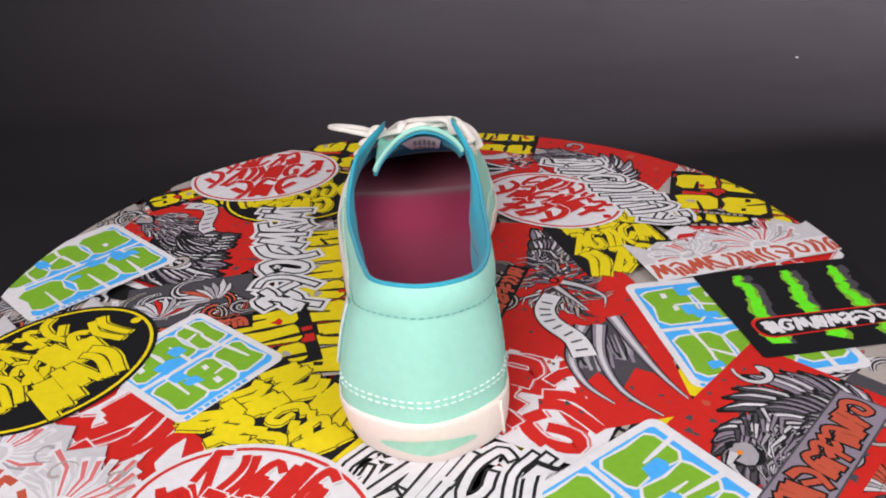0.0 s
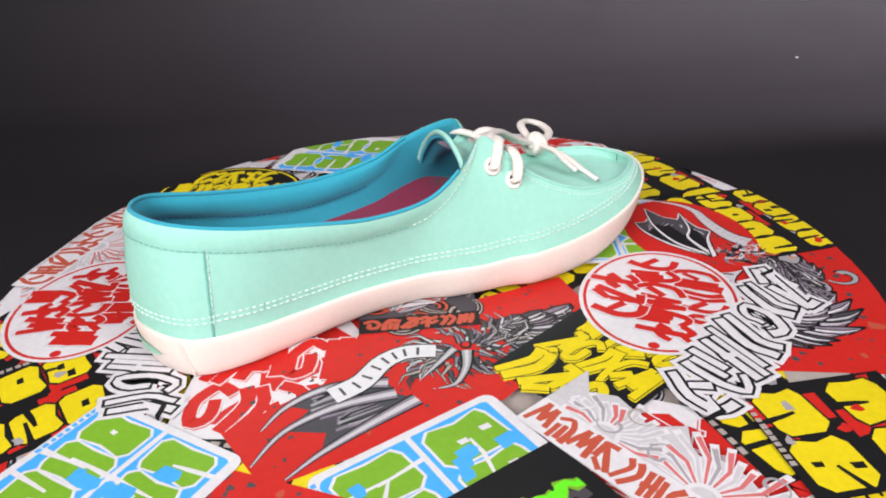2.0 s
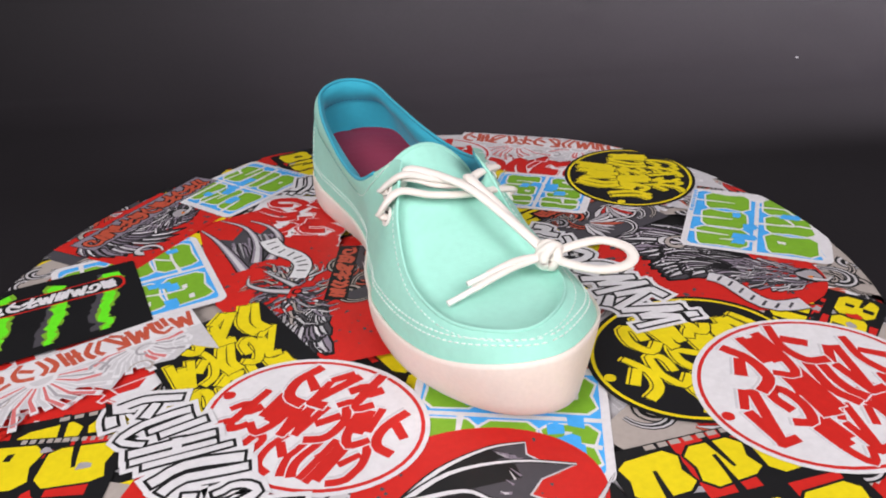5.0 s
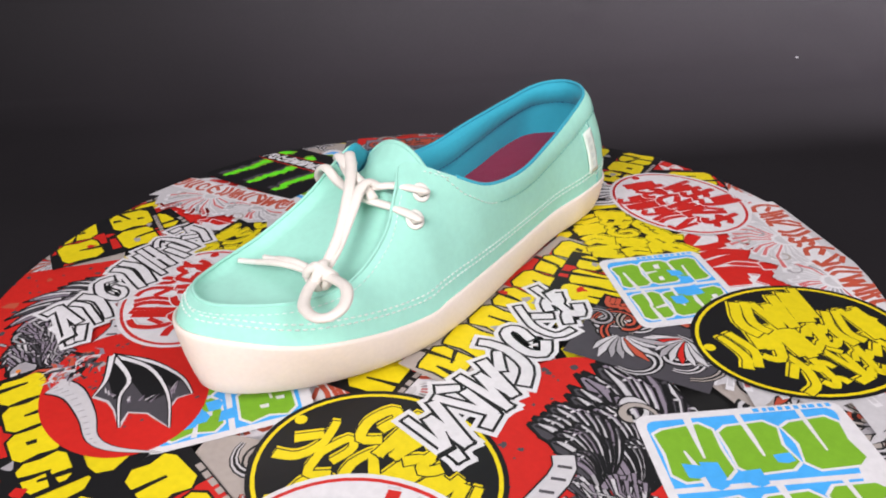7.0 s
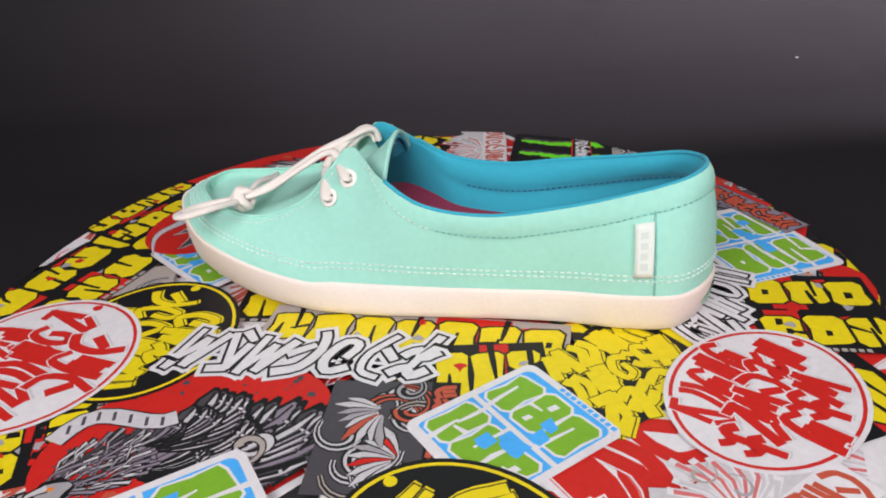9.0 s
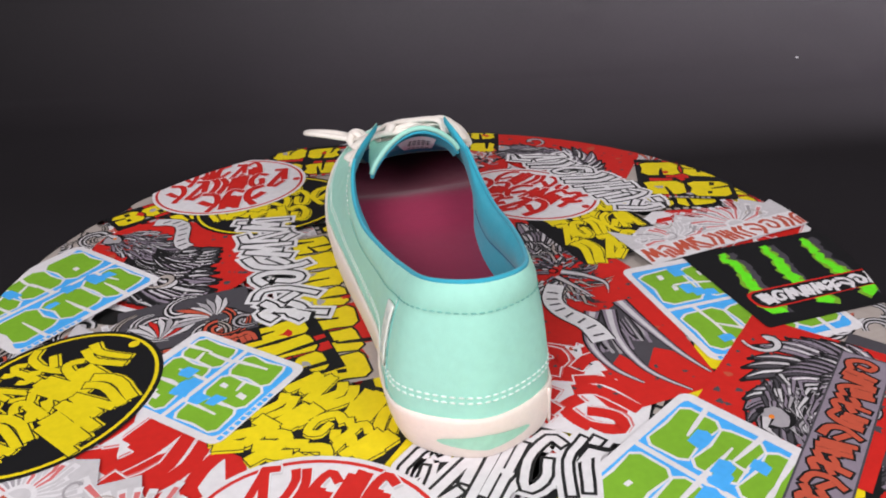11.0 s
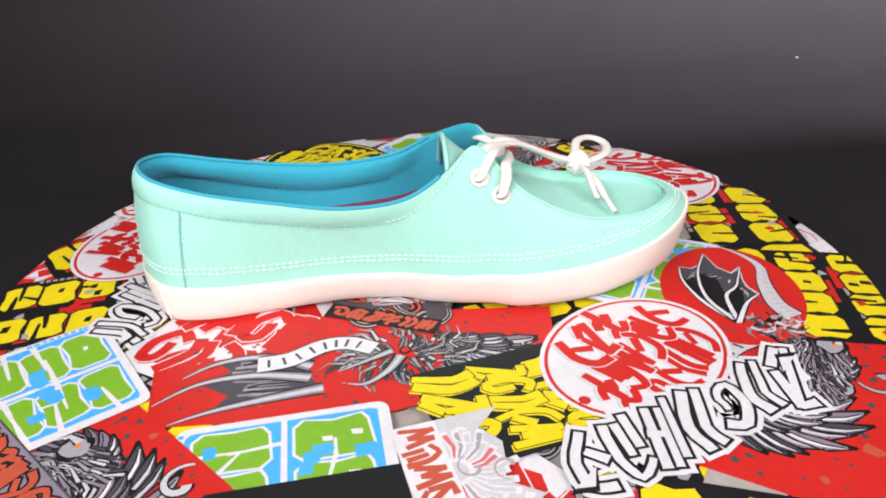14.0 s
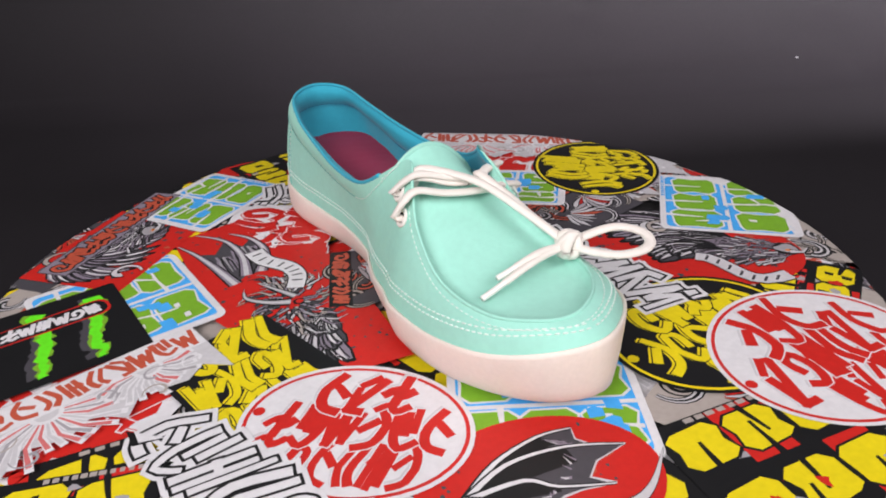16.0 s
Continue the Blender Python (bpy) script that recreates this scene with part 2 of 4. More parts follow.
class Art:
    """Flat printed shapes of one sticker, in layers, turned and moved to its place on the board."""
    cell = 0.0075
    tops = np.full((66, 66), DECK + 0.00002)     # how high the stickers lie so far, cell by cell

    def __init__(self, cx, cy, angle, seed):
        self.c, self.a, self.v, self.f, self.ids, self.layer = (cx, cy), radians(angle), [], [], [], 0
        self.r, self.last = random.Random(seed), ""

    def poly(self, pts, ink, same=False):
        if not self.f:
            pts = [(x + (X - x) * q / 8, y + (Y - y) * q / 8) for (x, y), (X, Y) in zip(pts, list(pts[1:]) + [pts[0]]) for q in range(8)]
        k = len(self.v)
        ca, sa = math.cos(self.a), math.sin(self.a)
        self.layer += 0 if same else 1
        z = self.layer * LEVEL
        for x, y in pts:
            X, Y = self.c[0] + ca * x - sa * y, self.c[1] + sa * x + ca * y
            d = math.hypot(X, Y)
            if d > RIM - 0.0006:
                X, Y = X * (RIM - 0.0006) / d, Y * (RIM - 0.0006) / d
            self.v.append((X, Y, z))
        self.f.append(tuple(range(k, k + len(pts))))
        self.ids.append(INKS.index(ink))

    def up(self):
        """Start a layer above all before."""
        self.layer += 1

    def rect(self, x0, y0, x1, y1, ink, corner=0.0):
        if not corner:
            self.poly([(x0, y0), (x1, y0), (x1, y1), (x0, y1)], ink)
            return
        pts = []
        for cx, cy, a0 in ((x1 - corner, y1 - corner, 0), (x0 + corner, y1 - corner, 90), (x0 + corner, y0 + corner, 180), (x1 - corner, y0 + corner, 270)):
            pts += [(cx + corner * math.cos(radians(a0 + k * 22.5)), cy + corner * math.sin(radians(a0 + k * 22.5))) for k in range(5)]
        self.poly(pts, ink)

    def oval(self, cx, cy, rx, ry, ink, n=48):
        self.poly([(cx + rx * math.cos(2 * math.pi * k / n), cy + ry * math.sin(2 * math.pi * k / n)) for k in range(n)], ink)

    def stroke(self, pts, w0, w1, ink, ragged=0.0):
        """A band along the points, w0 wide at its start and w1 at its end."""
        n = len(pts)
        left, right = [], []
        for i, (x, y) in enumerate(pts):
            ax, ay = pts[max(i - 1, 0)]
            bx, by = pts[min(i + 1, n - 1)]
            d = math.hypot(bx - ax, by - ay) or 1
            nx, ny = -(by - ay) / d, (bx - ax) / d
            w = 0.5 * (w0 + (w1 - w0) * i / (n - 1))
            jl, jr = 1 + self.r.uniform(-ragged, ragged), 1 + self.r.uniform(-ragged, ragged)
            left.append((x + nx * w * jl, y + ny * w * jl))
            right.append((x - nx * w * jr, y - ny * w * jr))
        for i in range(n - 1):
            self.poly([left[i], left[i + 1], right[i + 1], right[i]], ink, i > 0)

    def blob(self, cx, cy, r, ink, n=14, rough=0.3):
        self.poly([(cx + r * (1 + self.r.uniform(-rough, rough)) * math.cos(2 * math.pi * k / n), cy + r * (1 + self.r.uniform(-rough, rough)) * math.sin(2 * math.pi * k / n)) for k in range(n)], ink)

    def marks(self, x0, y0, x1, y1, n, ink, edge=None, cut="black", wild=0.1, slant=0.0, shadow=None, rim=0.0012, slit=0.0016):
        """A row of n heavy abstract blocks, each cut by slits; wild ones throw spikes. Optional edge and shifted shadow."""
        cw, h = (x1 - x0) / n, y1 - y0
        r = self.r
        shapes = []
        for i in range(n):
            a, b = x0 + cw * (i + (-0.06 if wild > 0.12 else 0.05)), x0 + cw * (i + (1.06 if wild > 0.12 else 0.97))
            lo, hi = y0 + h * (0.06 + r.uniform(0, wild)), y1 - h * (0.06 + r.uniform(0, wild))
            m = 0.16 * cw
            if wild > 0.12:
                mid = (a + b) / 2
                pts = [(a, lo + h * r.uniform(0, .25)), (a + m, lo), (mid, lo + h * r.uniform(.02, .16)), (b - m * .5, lo - h * r.uniform(0, .16)), (b, lo + h * .25), (b - cw * r.uniform(.08, .25), (lo + hi) / 2 + h * r.uniform(-.1, .1)),
                       (b + cw * r.uniform(-.1, .2), hi - h * r.uniform(0, .2)), (b - m, hi), (mid, hi - h * r.uniform(.02, .16)), (a + m * .6, hi + h * r.uniform(0, .18)), (a, hi - h * .2), (a + cw * r.uniform(.08, .25), (lo + hi) / 2 + h * r.uniform(-.1, .1))]
            else:
                pts = [(a, lo + m), (a + m, lo), (b - m, lo + h * r.uniform(0, wild)), (b, lo + m), (b - cw * r.uniform(0, .1), (lo + hi) / 2), (b, hi - m), (b - m, hi), (a + m, hi - h * r.uniform(0, wild)), (a, hi - m), (a + cw * r.uniform(0, .1), (lo + hi) / 2)]
            pts = [(x + slant * (y - y0), y) for x, y in pts]
            shapes.append((pts, (a + b) / 2 + slant * h / 2, (lo + hi) / 2))
        for ink_now, more, shift in ([(shadow, 0.0, 1)] if shadow else []) + ([(edge, rim, 0)] if edge else []) + [(ink, 0.0, 0)]:
            for pts, cx, cy in shapes:
                out = []
                for x, y in pts:
                    d = math.hypot(x - cx, y - cy) or 1e-9
                    out.append((x + (x - cx) / d * more + shift * 0.0012, y + (y - cy) / d * more - shift * 0.0014))
                self.poly(out, ink_now)
            self.up()
        for pts, cx, cy in shapes:
            way, form = r.choice((1, -1)), r.random()
            if form < 0.62:
                for side in ((way, -way) if form < 0.30 else (way,)):
                    x = cx + cw * r.uniform(-.05, .20) * side
                    lean = cw * r.uniform(-.15, .15)
                    self.stroke([(x + lean, cy + side * h * .56), (x + lean * .4, cy + side * h * .18), (x, cy - side * h * r.uniform(0, .16))], slit * 1.25, slit * 0.5, cut, 0.3)
            else:
                for k in range(1 if form < 0.85 else 2):
                    x, y, q = cx + cw * r.uniform(-.12, .12), cy + h * (r.uniform(-.12, .12) + (0.16 if k else -0.10)), slit * r.uniform(0.7, 1.1)
                    self.poly([(x - q * .7, y - q), (x + q * .6, y - q * .8), (x + q * .8, y + q), (x - q * .5, y + q * 1.1)], cut)
            if form < 0.2 or form > 0.9:
                side = r.choice((1, -1))
                self.stroke([(cx + side * cw * .5, cy + h * r.uniform(-.2, .2)), (cx + side * cw * .05, cy + h * r.uniform(-.1, .1))], slit * 1.1, slit * 0.5, cut, 0.3)
        self.up()

    def brush(self, x0, y0, x1, y1, n, ink, edge=None, shadow=None, slant=0.15, weight=0.30, rim=0.0007, core=None, wild=1.0, drop=(0.0011, -0.0013)):
        """A row of n heavy brush forms: hooks, loops, forks and combs that stand for nothing, with an edge and a thrown shadow."""
        cw, h, r = (x1 - x0) / n, y1 - y0, self.r
        paths, last = [], None
        for i in range(n):
            pick = r.choice([q for q in range(len(FORMS)) if q != last])
            last, flip = pick, r.random() < 0.35
            low, high = -0.10 * wild * r.random(), 1 + 0.14 * wild * r.random()
            for line in FORMS[pick]:
                pts = spline(np.array(line, float), np.linspace(0, len(line) - 1, 3 * (len(line) - 1) + 1)) if len(line) > 2 else np.array(line, float)
                out = []
                for x, y in pts:
                    x, y = (1 - x if flip else x) + r.uniform(-.02, .02), low + (high - low) * y
                    out.append((x0 + cw * (i + 0.06 + 0.88 * x) + slant * h * (y - 0.5), y0 + h * y))
                paths.append((out, r.uniform(0.85, 1.2), r.uniform(0.7, 1.1)))
        passes = [(shadow, 0.0, drop)] if shadow else []
        passes += [(edge, 2 * rim, (0, 0))] if edge else []
        passes += [(ink, 0.0, (0, 0))] + ([core] if core else [])
        for tint, more, (dx, dy) in passes:
            for pts, w0, w1 in paths:
                (ax, ay), (bx, by) = pts[0], pts[1]
                d = math.hypot(ax - bx, ay - by) or 1
                g = (weight * cw * 0.3 + more * 0.5) / d
                (cx, cy), (ex, ey) = pts[-1], pts[-2]
                q = (weight * cw * 0.3 + more * 0.5) / (math.hypot(cx - ex, cy - ey) or 1)
                full = [(ax + (ax - bx) * g, ay + (ay - by) * g)] + pts + [(cx + (cx - ex) * q, cy + (cy - ey) * q)]
                self.stroke([(x + dx, y + dy) for x, y in full], max(weight * cw * w0 + more, 0.0003), max(weight * cw * w1 + more, 0.0003), tint)
            self.up()

    def bars(self, x0, y0, x1, y1, n, ink):
        """Small print: a row of plain bars of uneven length."""
        cw = (x1 - x0) / n
        for k in range(n):
            self.rect(x0 + cw * k, y0, x0 + cw * (k + self.r.uniform(0.55, 0.85)), y1, ink)

    def feathers(self, x, y, a0, a1, n, length, inks=("dark", "grey", "silver"), rows=2, curl=0.55):
        """A spread wing: rows of tapering feathers round a root."""
        sector = [(x, y)] + [(x + 0.5 * length * math.cos(radians(q)), y + 0.5 * length * math.sin(radians(q))) for q in np.linspace(a0 + 6, a1 + 10, 10)]
        self.poly(sector, "dark")
        self.up()
        n = int(n * 1.35)
        for row in range(rows):
            for k in range(n):
                a = radians(a0 + (a1 - a0) * k / (n - 1) + self.r.uniform(-1.5, 1.5))
                L = length * (1 - 0.30 * row) * (0.72 + 0.28 * math.sin(math.pi * (k + 1) / (n + 1))) * self.r.uniform(0.94, 1.05)
                vane = lambda e, side, q0=0.12: [(x + L * q * math.cos(a + curl * q * q) + side * math.sin(a), y + L * q * math.sin(a + curl * q * q) - side * math.cos(a)) for q in np.linspace(q0, e, 6)]
                w = length / n * (2.0 - 0.30 * row)
                for tint, grow, side in (("black", 1.0, 0.0), (self.r.choice(("dark", "dark", "plum")), 0.72, 0.0), (self.r.choice(("silver", "plum", "silver", "white")), 0.22, 0.22 * w)):
                    pts = vane(1.0 if tint == "black" else 0.95, side, 0.12 if tint == "black" else 0.3)
                    self.stroke(pts[:5], w * 0.65 * grow, w * 1.05 * grow, tint)
                    self.stroke(pts[4:], w * 1.05 * grow, w * 0.22 * grow, tint)
                    self.up()
                self.stroke(vane(0.93, 0.0, 0.4), w * 0.07, w * 0.10, "black")
                self.up()

    def swirl(self, x, y, r, turn, sign, ink, width):
        pts = []
        for k in range(15):
            s = k / 14
            a = radians(turn) + sign * s * 4.6
            pts.append((x + r * (1 - 0.82 * s) * math.cos(a), y + r * (1 - 0.82 * s) * math.sin(a)))
        self.stroke(pts, width * 0.3, width, ink)

    def splats(self, x0, y0, x1, y1, n, ink, r0=0.0006, r1=0.002):
        for _ in range(n):
            self.blob(self.r.uniform(x0, x1), self.r.uniform(y0, y1), self.r.uniform(r0, r1), ink, 8, 0.5)
        self.up()

    def done(self, label):
        # it lies on whatever is already under it
        first = np.array([self.v[i][:2] for i in self.f[0]])
        mid = first.mean(0)
        grown = mid + (first - mid) * 1.06
        axis = (np.arange(66) - 32.5) * Art.cell
        gx, gy = np.meshgrid(axis, axis, indexing="ij")
        inside = np.zeros(gx.shape, bool)
        for (ax, ay), (bx, by) in zip(grown, np.roll(grown, -1, 0)):
            cross = (ay > gy) != (by > gy)
            inside ^= cross & (gx < (bx - ax) * (gy - ay) / (by - ay + 1e-12) + ax)
        for x, y, _ in self.v:
            i, j = int(round(x / Art.cell + 32.5)), int(round(y / Art.cell + 32.5))
            inside[i - 1:i + 2, j - 1:j + 2] = True
        base = Art.tops[inside].max()
        self.v = [(x, y, z + base) for x, y, z in self.v]
        Art.tops[inside] = base + (self.layer + 3) * LEVEL
        first = len(self.f[0])
        sheet = self.piece("sticker", self.v[:first], self.f[:1], self.ids[:1], table)
        tagged(sheet, label)
        shift = [tuple(i - first for i in face) for face in self.f[1:]]
        tagged(self.piece("print", self.v[first:], shift, self.ids[1:], sheet), kind="stuff")

    def piece(self, name, verts, faces, ids, parent):
        used = sorted(set(ids))
        me = bpy.data.meshes.new(name)
        me.from_pydata(verts, [], faces)
        for i in used:
            me.materials.append(VINYL[INKS[i]])
        me.polygons.foreach_set("material_index", [used.index(i) for i in ids])
        bm = bmesh.new()
        bm.from_mesh(me)
        for face in bm.faces:
            face.normal_update()
            if face.normal.z < 0:
                face.normal_flip()
        bm.to_mesh(me)
        bm.free()
        ob = new(name, me)
        ob.parent = parent
        return ob


def green_sticker(cx, cy, w, h, angle, seed):
    s = Art(cx, cy, angle, seed)
    s.rect(-w / 2, -h / 2, w / 2, h / 2, "white", 0.005)
    s.up()
    e = 0.0035
    s.rect(-w / 2 + e, -h / 2 + e, w / 2 - e, h / 2 - e, "blue", 0.004)
    s.up()
    # blue field cut up by white channels, green blocks over it
    for k in range(2):
        y0, y1 = -h / 2 + e + k * (h - 2 * e) / 2, -h / 2 + e + (k + 1) * (h - 2 * e) / 2
        s.rect(-w / 2 + e, y1 - 0.0012, w / 2 - e, y1 + 0.0012, "white")
        n = 3
        s.marks(-w / 2 + e + 0.0008, y0 + 0.0012, w / 2 - e - 0.0008, y1 - 0.0012, n, "green", "white", "white", 0.06, 0.0, None, 0.0013, 0.0021)
    for k in range(7):
        x, y, q = s.r.uniform(-w / 2 + 0.012, w / 2 - 0.016), s.r.uniform(-h / 2 + 0.010, h / 2 - 0.014), s.r.uniform(0.004, 0.009)
        s.poly([(x, y), (x + 0.0065, y + s.r.uniform(-0.002, 0.002)), (x + 0.0062, y + q), (x + 0.003, y + q * 1.2), (x - 0.0005, y + q)], "blue")
    s.up()
    s.bars(-w / 2 + e, -h / 2 + 0.0009, -w / 2 + e + 0.032, -h / 2 + 0.0030, 10, "blue")
    s.done("white vinyl sticker with green and blue block shapes")


def oval_sticker(cx, cy, w, h, angle, seed, ground, ring, ink, edge, text_turn=0.0):
    s = Art(cx, cy, angle, seed)
    s.oval(0, 0, w / 2, h / 2, ground)
    s.up()
    s.oval(0, 0, w / 2 - 0.002, h / 2 - 0.002, ring)
    s.up()
    s.oval(0, 0, w / 2 - 0.0036, h / 2 - 0.0036, ground)
    s.up()
    s.a += radians(text_turn)
    u = h * 0.27
    for x0, x1, y, n in ((-0.30, 0.24, 0.86, 5), (-0.41, 0.38, -0.06, 6), (-0.22, 0.20, -1.0, 3)):
        if ground == "white":
            s.brush(x0 * w, (y - 0.40) * u, x1 * w, (y + 0.52) * u, n, ink, "white", "silver", 0.16, 0.33, 0.0006)
        else:
            s.brush(x0 * w, (y - 0.40) * u, x1 * w, (y + 0.52) * u, n, ink, "black", ink, 0.16, 0.34, 0.0006)
    s.oval(0.43 * w, -0.3 * u, 0.0026, 0.0026, ink, 12)
    s.done("round %s vinyl sticker with a %s ring and jagged %s shapes" % (ground, ring, ink))


def block_sticker(cx, cy, w, h, angle, seed, lines=2, n=3, ground="black"):
    s = Art(cx, cy, angle, seed)
    s.rect(-w / 2, -h / 2, w / 2, h / 2, ground)
    s.up()
    for k in range(lines * 2):
        s.stroke([(s.r.uniform(-w / 2, w / 2 - 0.01), -h / 2 + h * (k + 0.5) / lines / 2), (s.r.uniform(0, w / 2), -h / 2 + h * (k + 0.7) / lines / 2)], 0.004, 0.002, s.r.choice(("red", "grey", "red")), 0.5)
    s.up()
    for k in range(lines):
        y0, y1 = -h / 2 + k * h / lines, -h / 2 + (k + 1) * h / lines
        p = s.r.uniform(-0.45, 0.1) * w
        s.rect(p, y0 + 0.0008, p + 0.25 * w, y1 - 0.0008, "red")
        s.up()
        s.marks(-w / 2 + 0.002, y0 + 0.0022, w / 2 - 0.002, y1 - 0.0022, n, "yellow", "black", "black", 0.07, 0.0, None, 0.0013, 0.0027)
    for k in range(4):
        s.blob(s.r.uniform(-w / 2 + 0.006, w / 2 - 0.006), s.r.uniform(-h / 2 + 0.006, h / 2 - 0.006), 0.0025, s.r.choice(("red", "grey")), 7, 0.6)
    s.up()
    s.bars(-w / 2 + 0.004, -h / 2 + 0.0006, w / 2 - 0.016, -h / 2 + 0.0030, 12, "tan")
    s.done("%s vinyl sticker with heavy yellow block shapes and red flecks" % ground)


def script_sticker(cx, cy, w, h, angle, seed):
    s = Art(cx, cy, angle, seed)
    s.rect(-w / 2, -h / 2, w / 2, h / 2, "black", 0.003)
    s.up()
    for k, n in ((2, 4), (1, 5), (0, 3)):
        y0 = -h / 2 + k * h / 3
        s.brush(-w / 2 + 0.003 + 0.003 * k, y0 + 0.002, w / 2 - 0.004 - (0.2 * w if k == 0 else 0), y0 + h / 3 - 0.001, n, "yellow", "black", "yellow", 0.16, 0.36, 0.0005)
    s.done("black vinyl sticker with jagged yellow script shapes")


def graffiti_sticker(cx, cy, w, h, angle, seed):
    s = Art(cx, cy, angle, seed)
    s.poly([(-w / 2 + 0.002, -0.22 * h), (w / 2 - 0.006, -0.22 * h), (w / 2 - 0.002, 0.22 * h), (-w / 2 + 0.006, 0.22 * h)], "white")
    s.up()
    s.poly([(-w / 2 + 0.004, -0.15 * h), (w / 2 - 0.008, -0.15 * h), (w / 2 - 0.004, 0.15 * h), (-w / 2 + 0.008, 0.15 * h)], "black")
    s.up()
    n = max(4, round(w / 0.0172))
    s.brush(-w / 2 + 0.003, -0.40 * h, w / 2 - 0.003, 0.40 * h, n, "black", "white", None, 0.35, 0.40, 0.0021, ("white", -0.0026, (0, 0)), 1.6)
    # spurs at both ends
    for side in (1, -1):
        for tint, g in (("black", 0.0), ("white", 0.0016)):
            s.poly([(side * (w / 2 - 0.012), side * (0.10 * h - g * 0.4)), (side * (w / 2 + 0.004 - 2 * g), side * (0.30 * h - g)), (side * (w / 2 - 0.006), side * (0.42 * h - g * 1.6))], tint)
            s.up()
    s.done("narrow white sticker with black outlined angular shapes")


def fan_sticker(cx, cy, w, h, angle, seed):
    """Pale sticker: a row of red marks along its foot, a fan of grey and red petals above."""
    s = Art(cx, cy, angle, seed)
    band = h * 0.34
    top = [(-w / 2 + w * k / 12, h / 2 - (0.12 + 0.25 * abs(math.sin(k * 1.9 + seed))) * h) for k in range(13)]
    s.poly([(-w / 2, -h / 2), (w / 2, -h / 2)] + top[::-1], "silver")
    s.up()
    for fx, size in ((0.12, 1.0), (-0.25, 0.7)):
        for k in range(15):
            a = radians(2 + 176 * k / 14)
            L = size * 0.033 * s.r.uniform(0.75, 1.1)
            x, y = fx * w, -h / 2 + band
            s.stroke([(x + 0.005 * math.cos(a), y + 0.005 * math.sin(a)), (x + 0.55 * L * math.cos(a), y + 0.55 * L * math.sin(a)), (x + L * math.cos(a + 0.2), y + L * math.sin(a + 0.2))], 0.0022, 0.0034, "white")
            s.stroke([(x + 0.007 * math.cos(a), y + 0.007 * math.sin(a)), (x + 0.6 * L * math.cos(a), y + 0.6 * L * math.sin(a)), (x + 0.92 * L * math.cos(a + 0.18), y + 0.92 * L * math.sin(a + 0.18))], 0.0009, 0.0022, s.r.choice(("pink", "grey", "silver", "silver", "pink")))
        s.up()
    for k in range(6):
        s.swirl(s.r.uniform(-0.45, 0.4) * w, s.r.uniform(-0.05, 0.3) * h, 0.007, s.r.uniform(0, 360), s.r.choice((-1, 1)), s.r.choice(("white", "grey", "tan")), 0.0018)
    s.up()
    s.rect(-w / 2, -h / 2, w / 2, -h / 2 + band, "white")
    s.up()
    s.brush(-w / 2 + 0.002, -h / 2 + 0.0026, w / 2 - 0.002, -h / 2 + band - 0.0024, 11, "rust", None, None, 0.0, 0.26, wild=0.0)
    s.done("pale sticker with grey and red petals over a row of red marks")


def claw_sticker(cx, cy, w, h, angle, seed):
    s = Art(cx, cy, angle, seed)
    s.rect(-w / 2, -h / 2, w / 2, h / 2, "black", 0.002)
    s.up()
    for k, x in enumerate((-0.27, 0.02, 0.31)):
        pts = [(x * w + s.r.uniform(-0.0015, 0.0015) - 0.006 * t + 0.02 * w * math.sin(6 * t + k), h * (0.42 - 0.80 * t)) for t in [i / 23 for i in range(24)]]
        s.stroke([(px + 0.0045, py - 0.001) for px, py in pts], 0.0052, 0.003, "dark", 0.5)
        s.stroke(pts, 0.0050, 0.0105, "green", 0.4)
        s.up()
        s.stroke(pts, 0.0034, 0.0076, "lime", 0.4)
        s.up()
    s.rect(-w * 0.42, -h * 0.32, w * 0.46, -h * 0.10, "red", 0.006)
    s.up()
    s.rect(-w * 0.405, -h * 0.305, w * 0.445, -h * 0.115, "black", 0.006)
    s.up()
    s.brush(-w * 0.37, -h * 0.27, w * 0.42, -h * 0.15, 9, "white", None, None, 0.1, 0.30, wild=0.0)
    s.done("black sticker with three ragged lime green stripes")


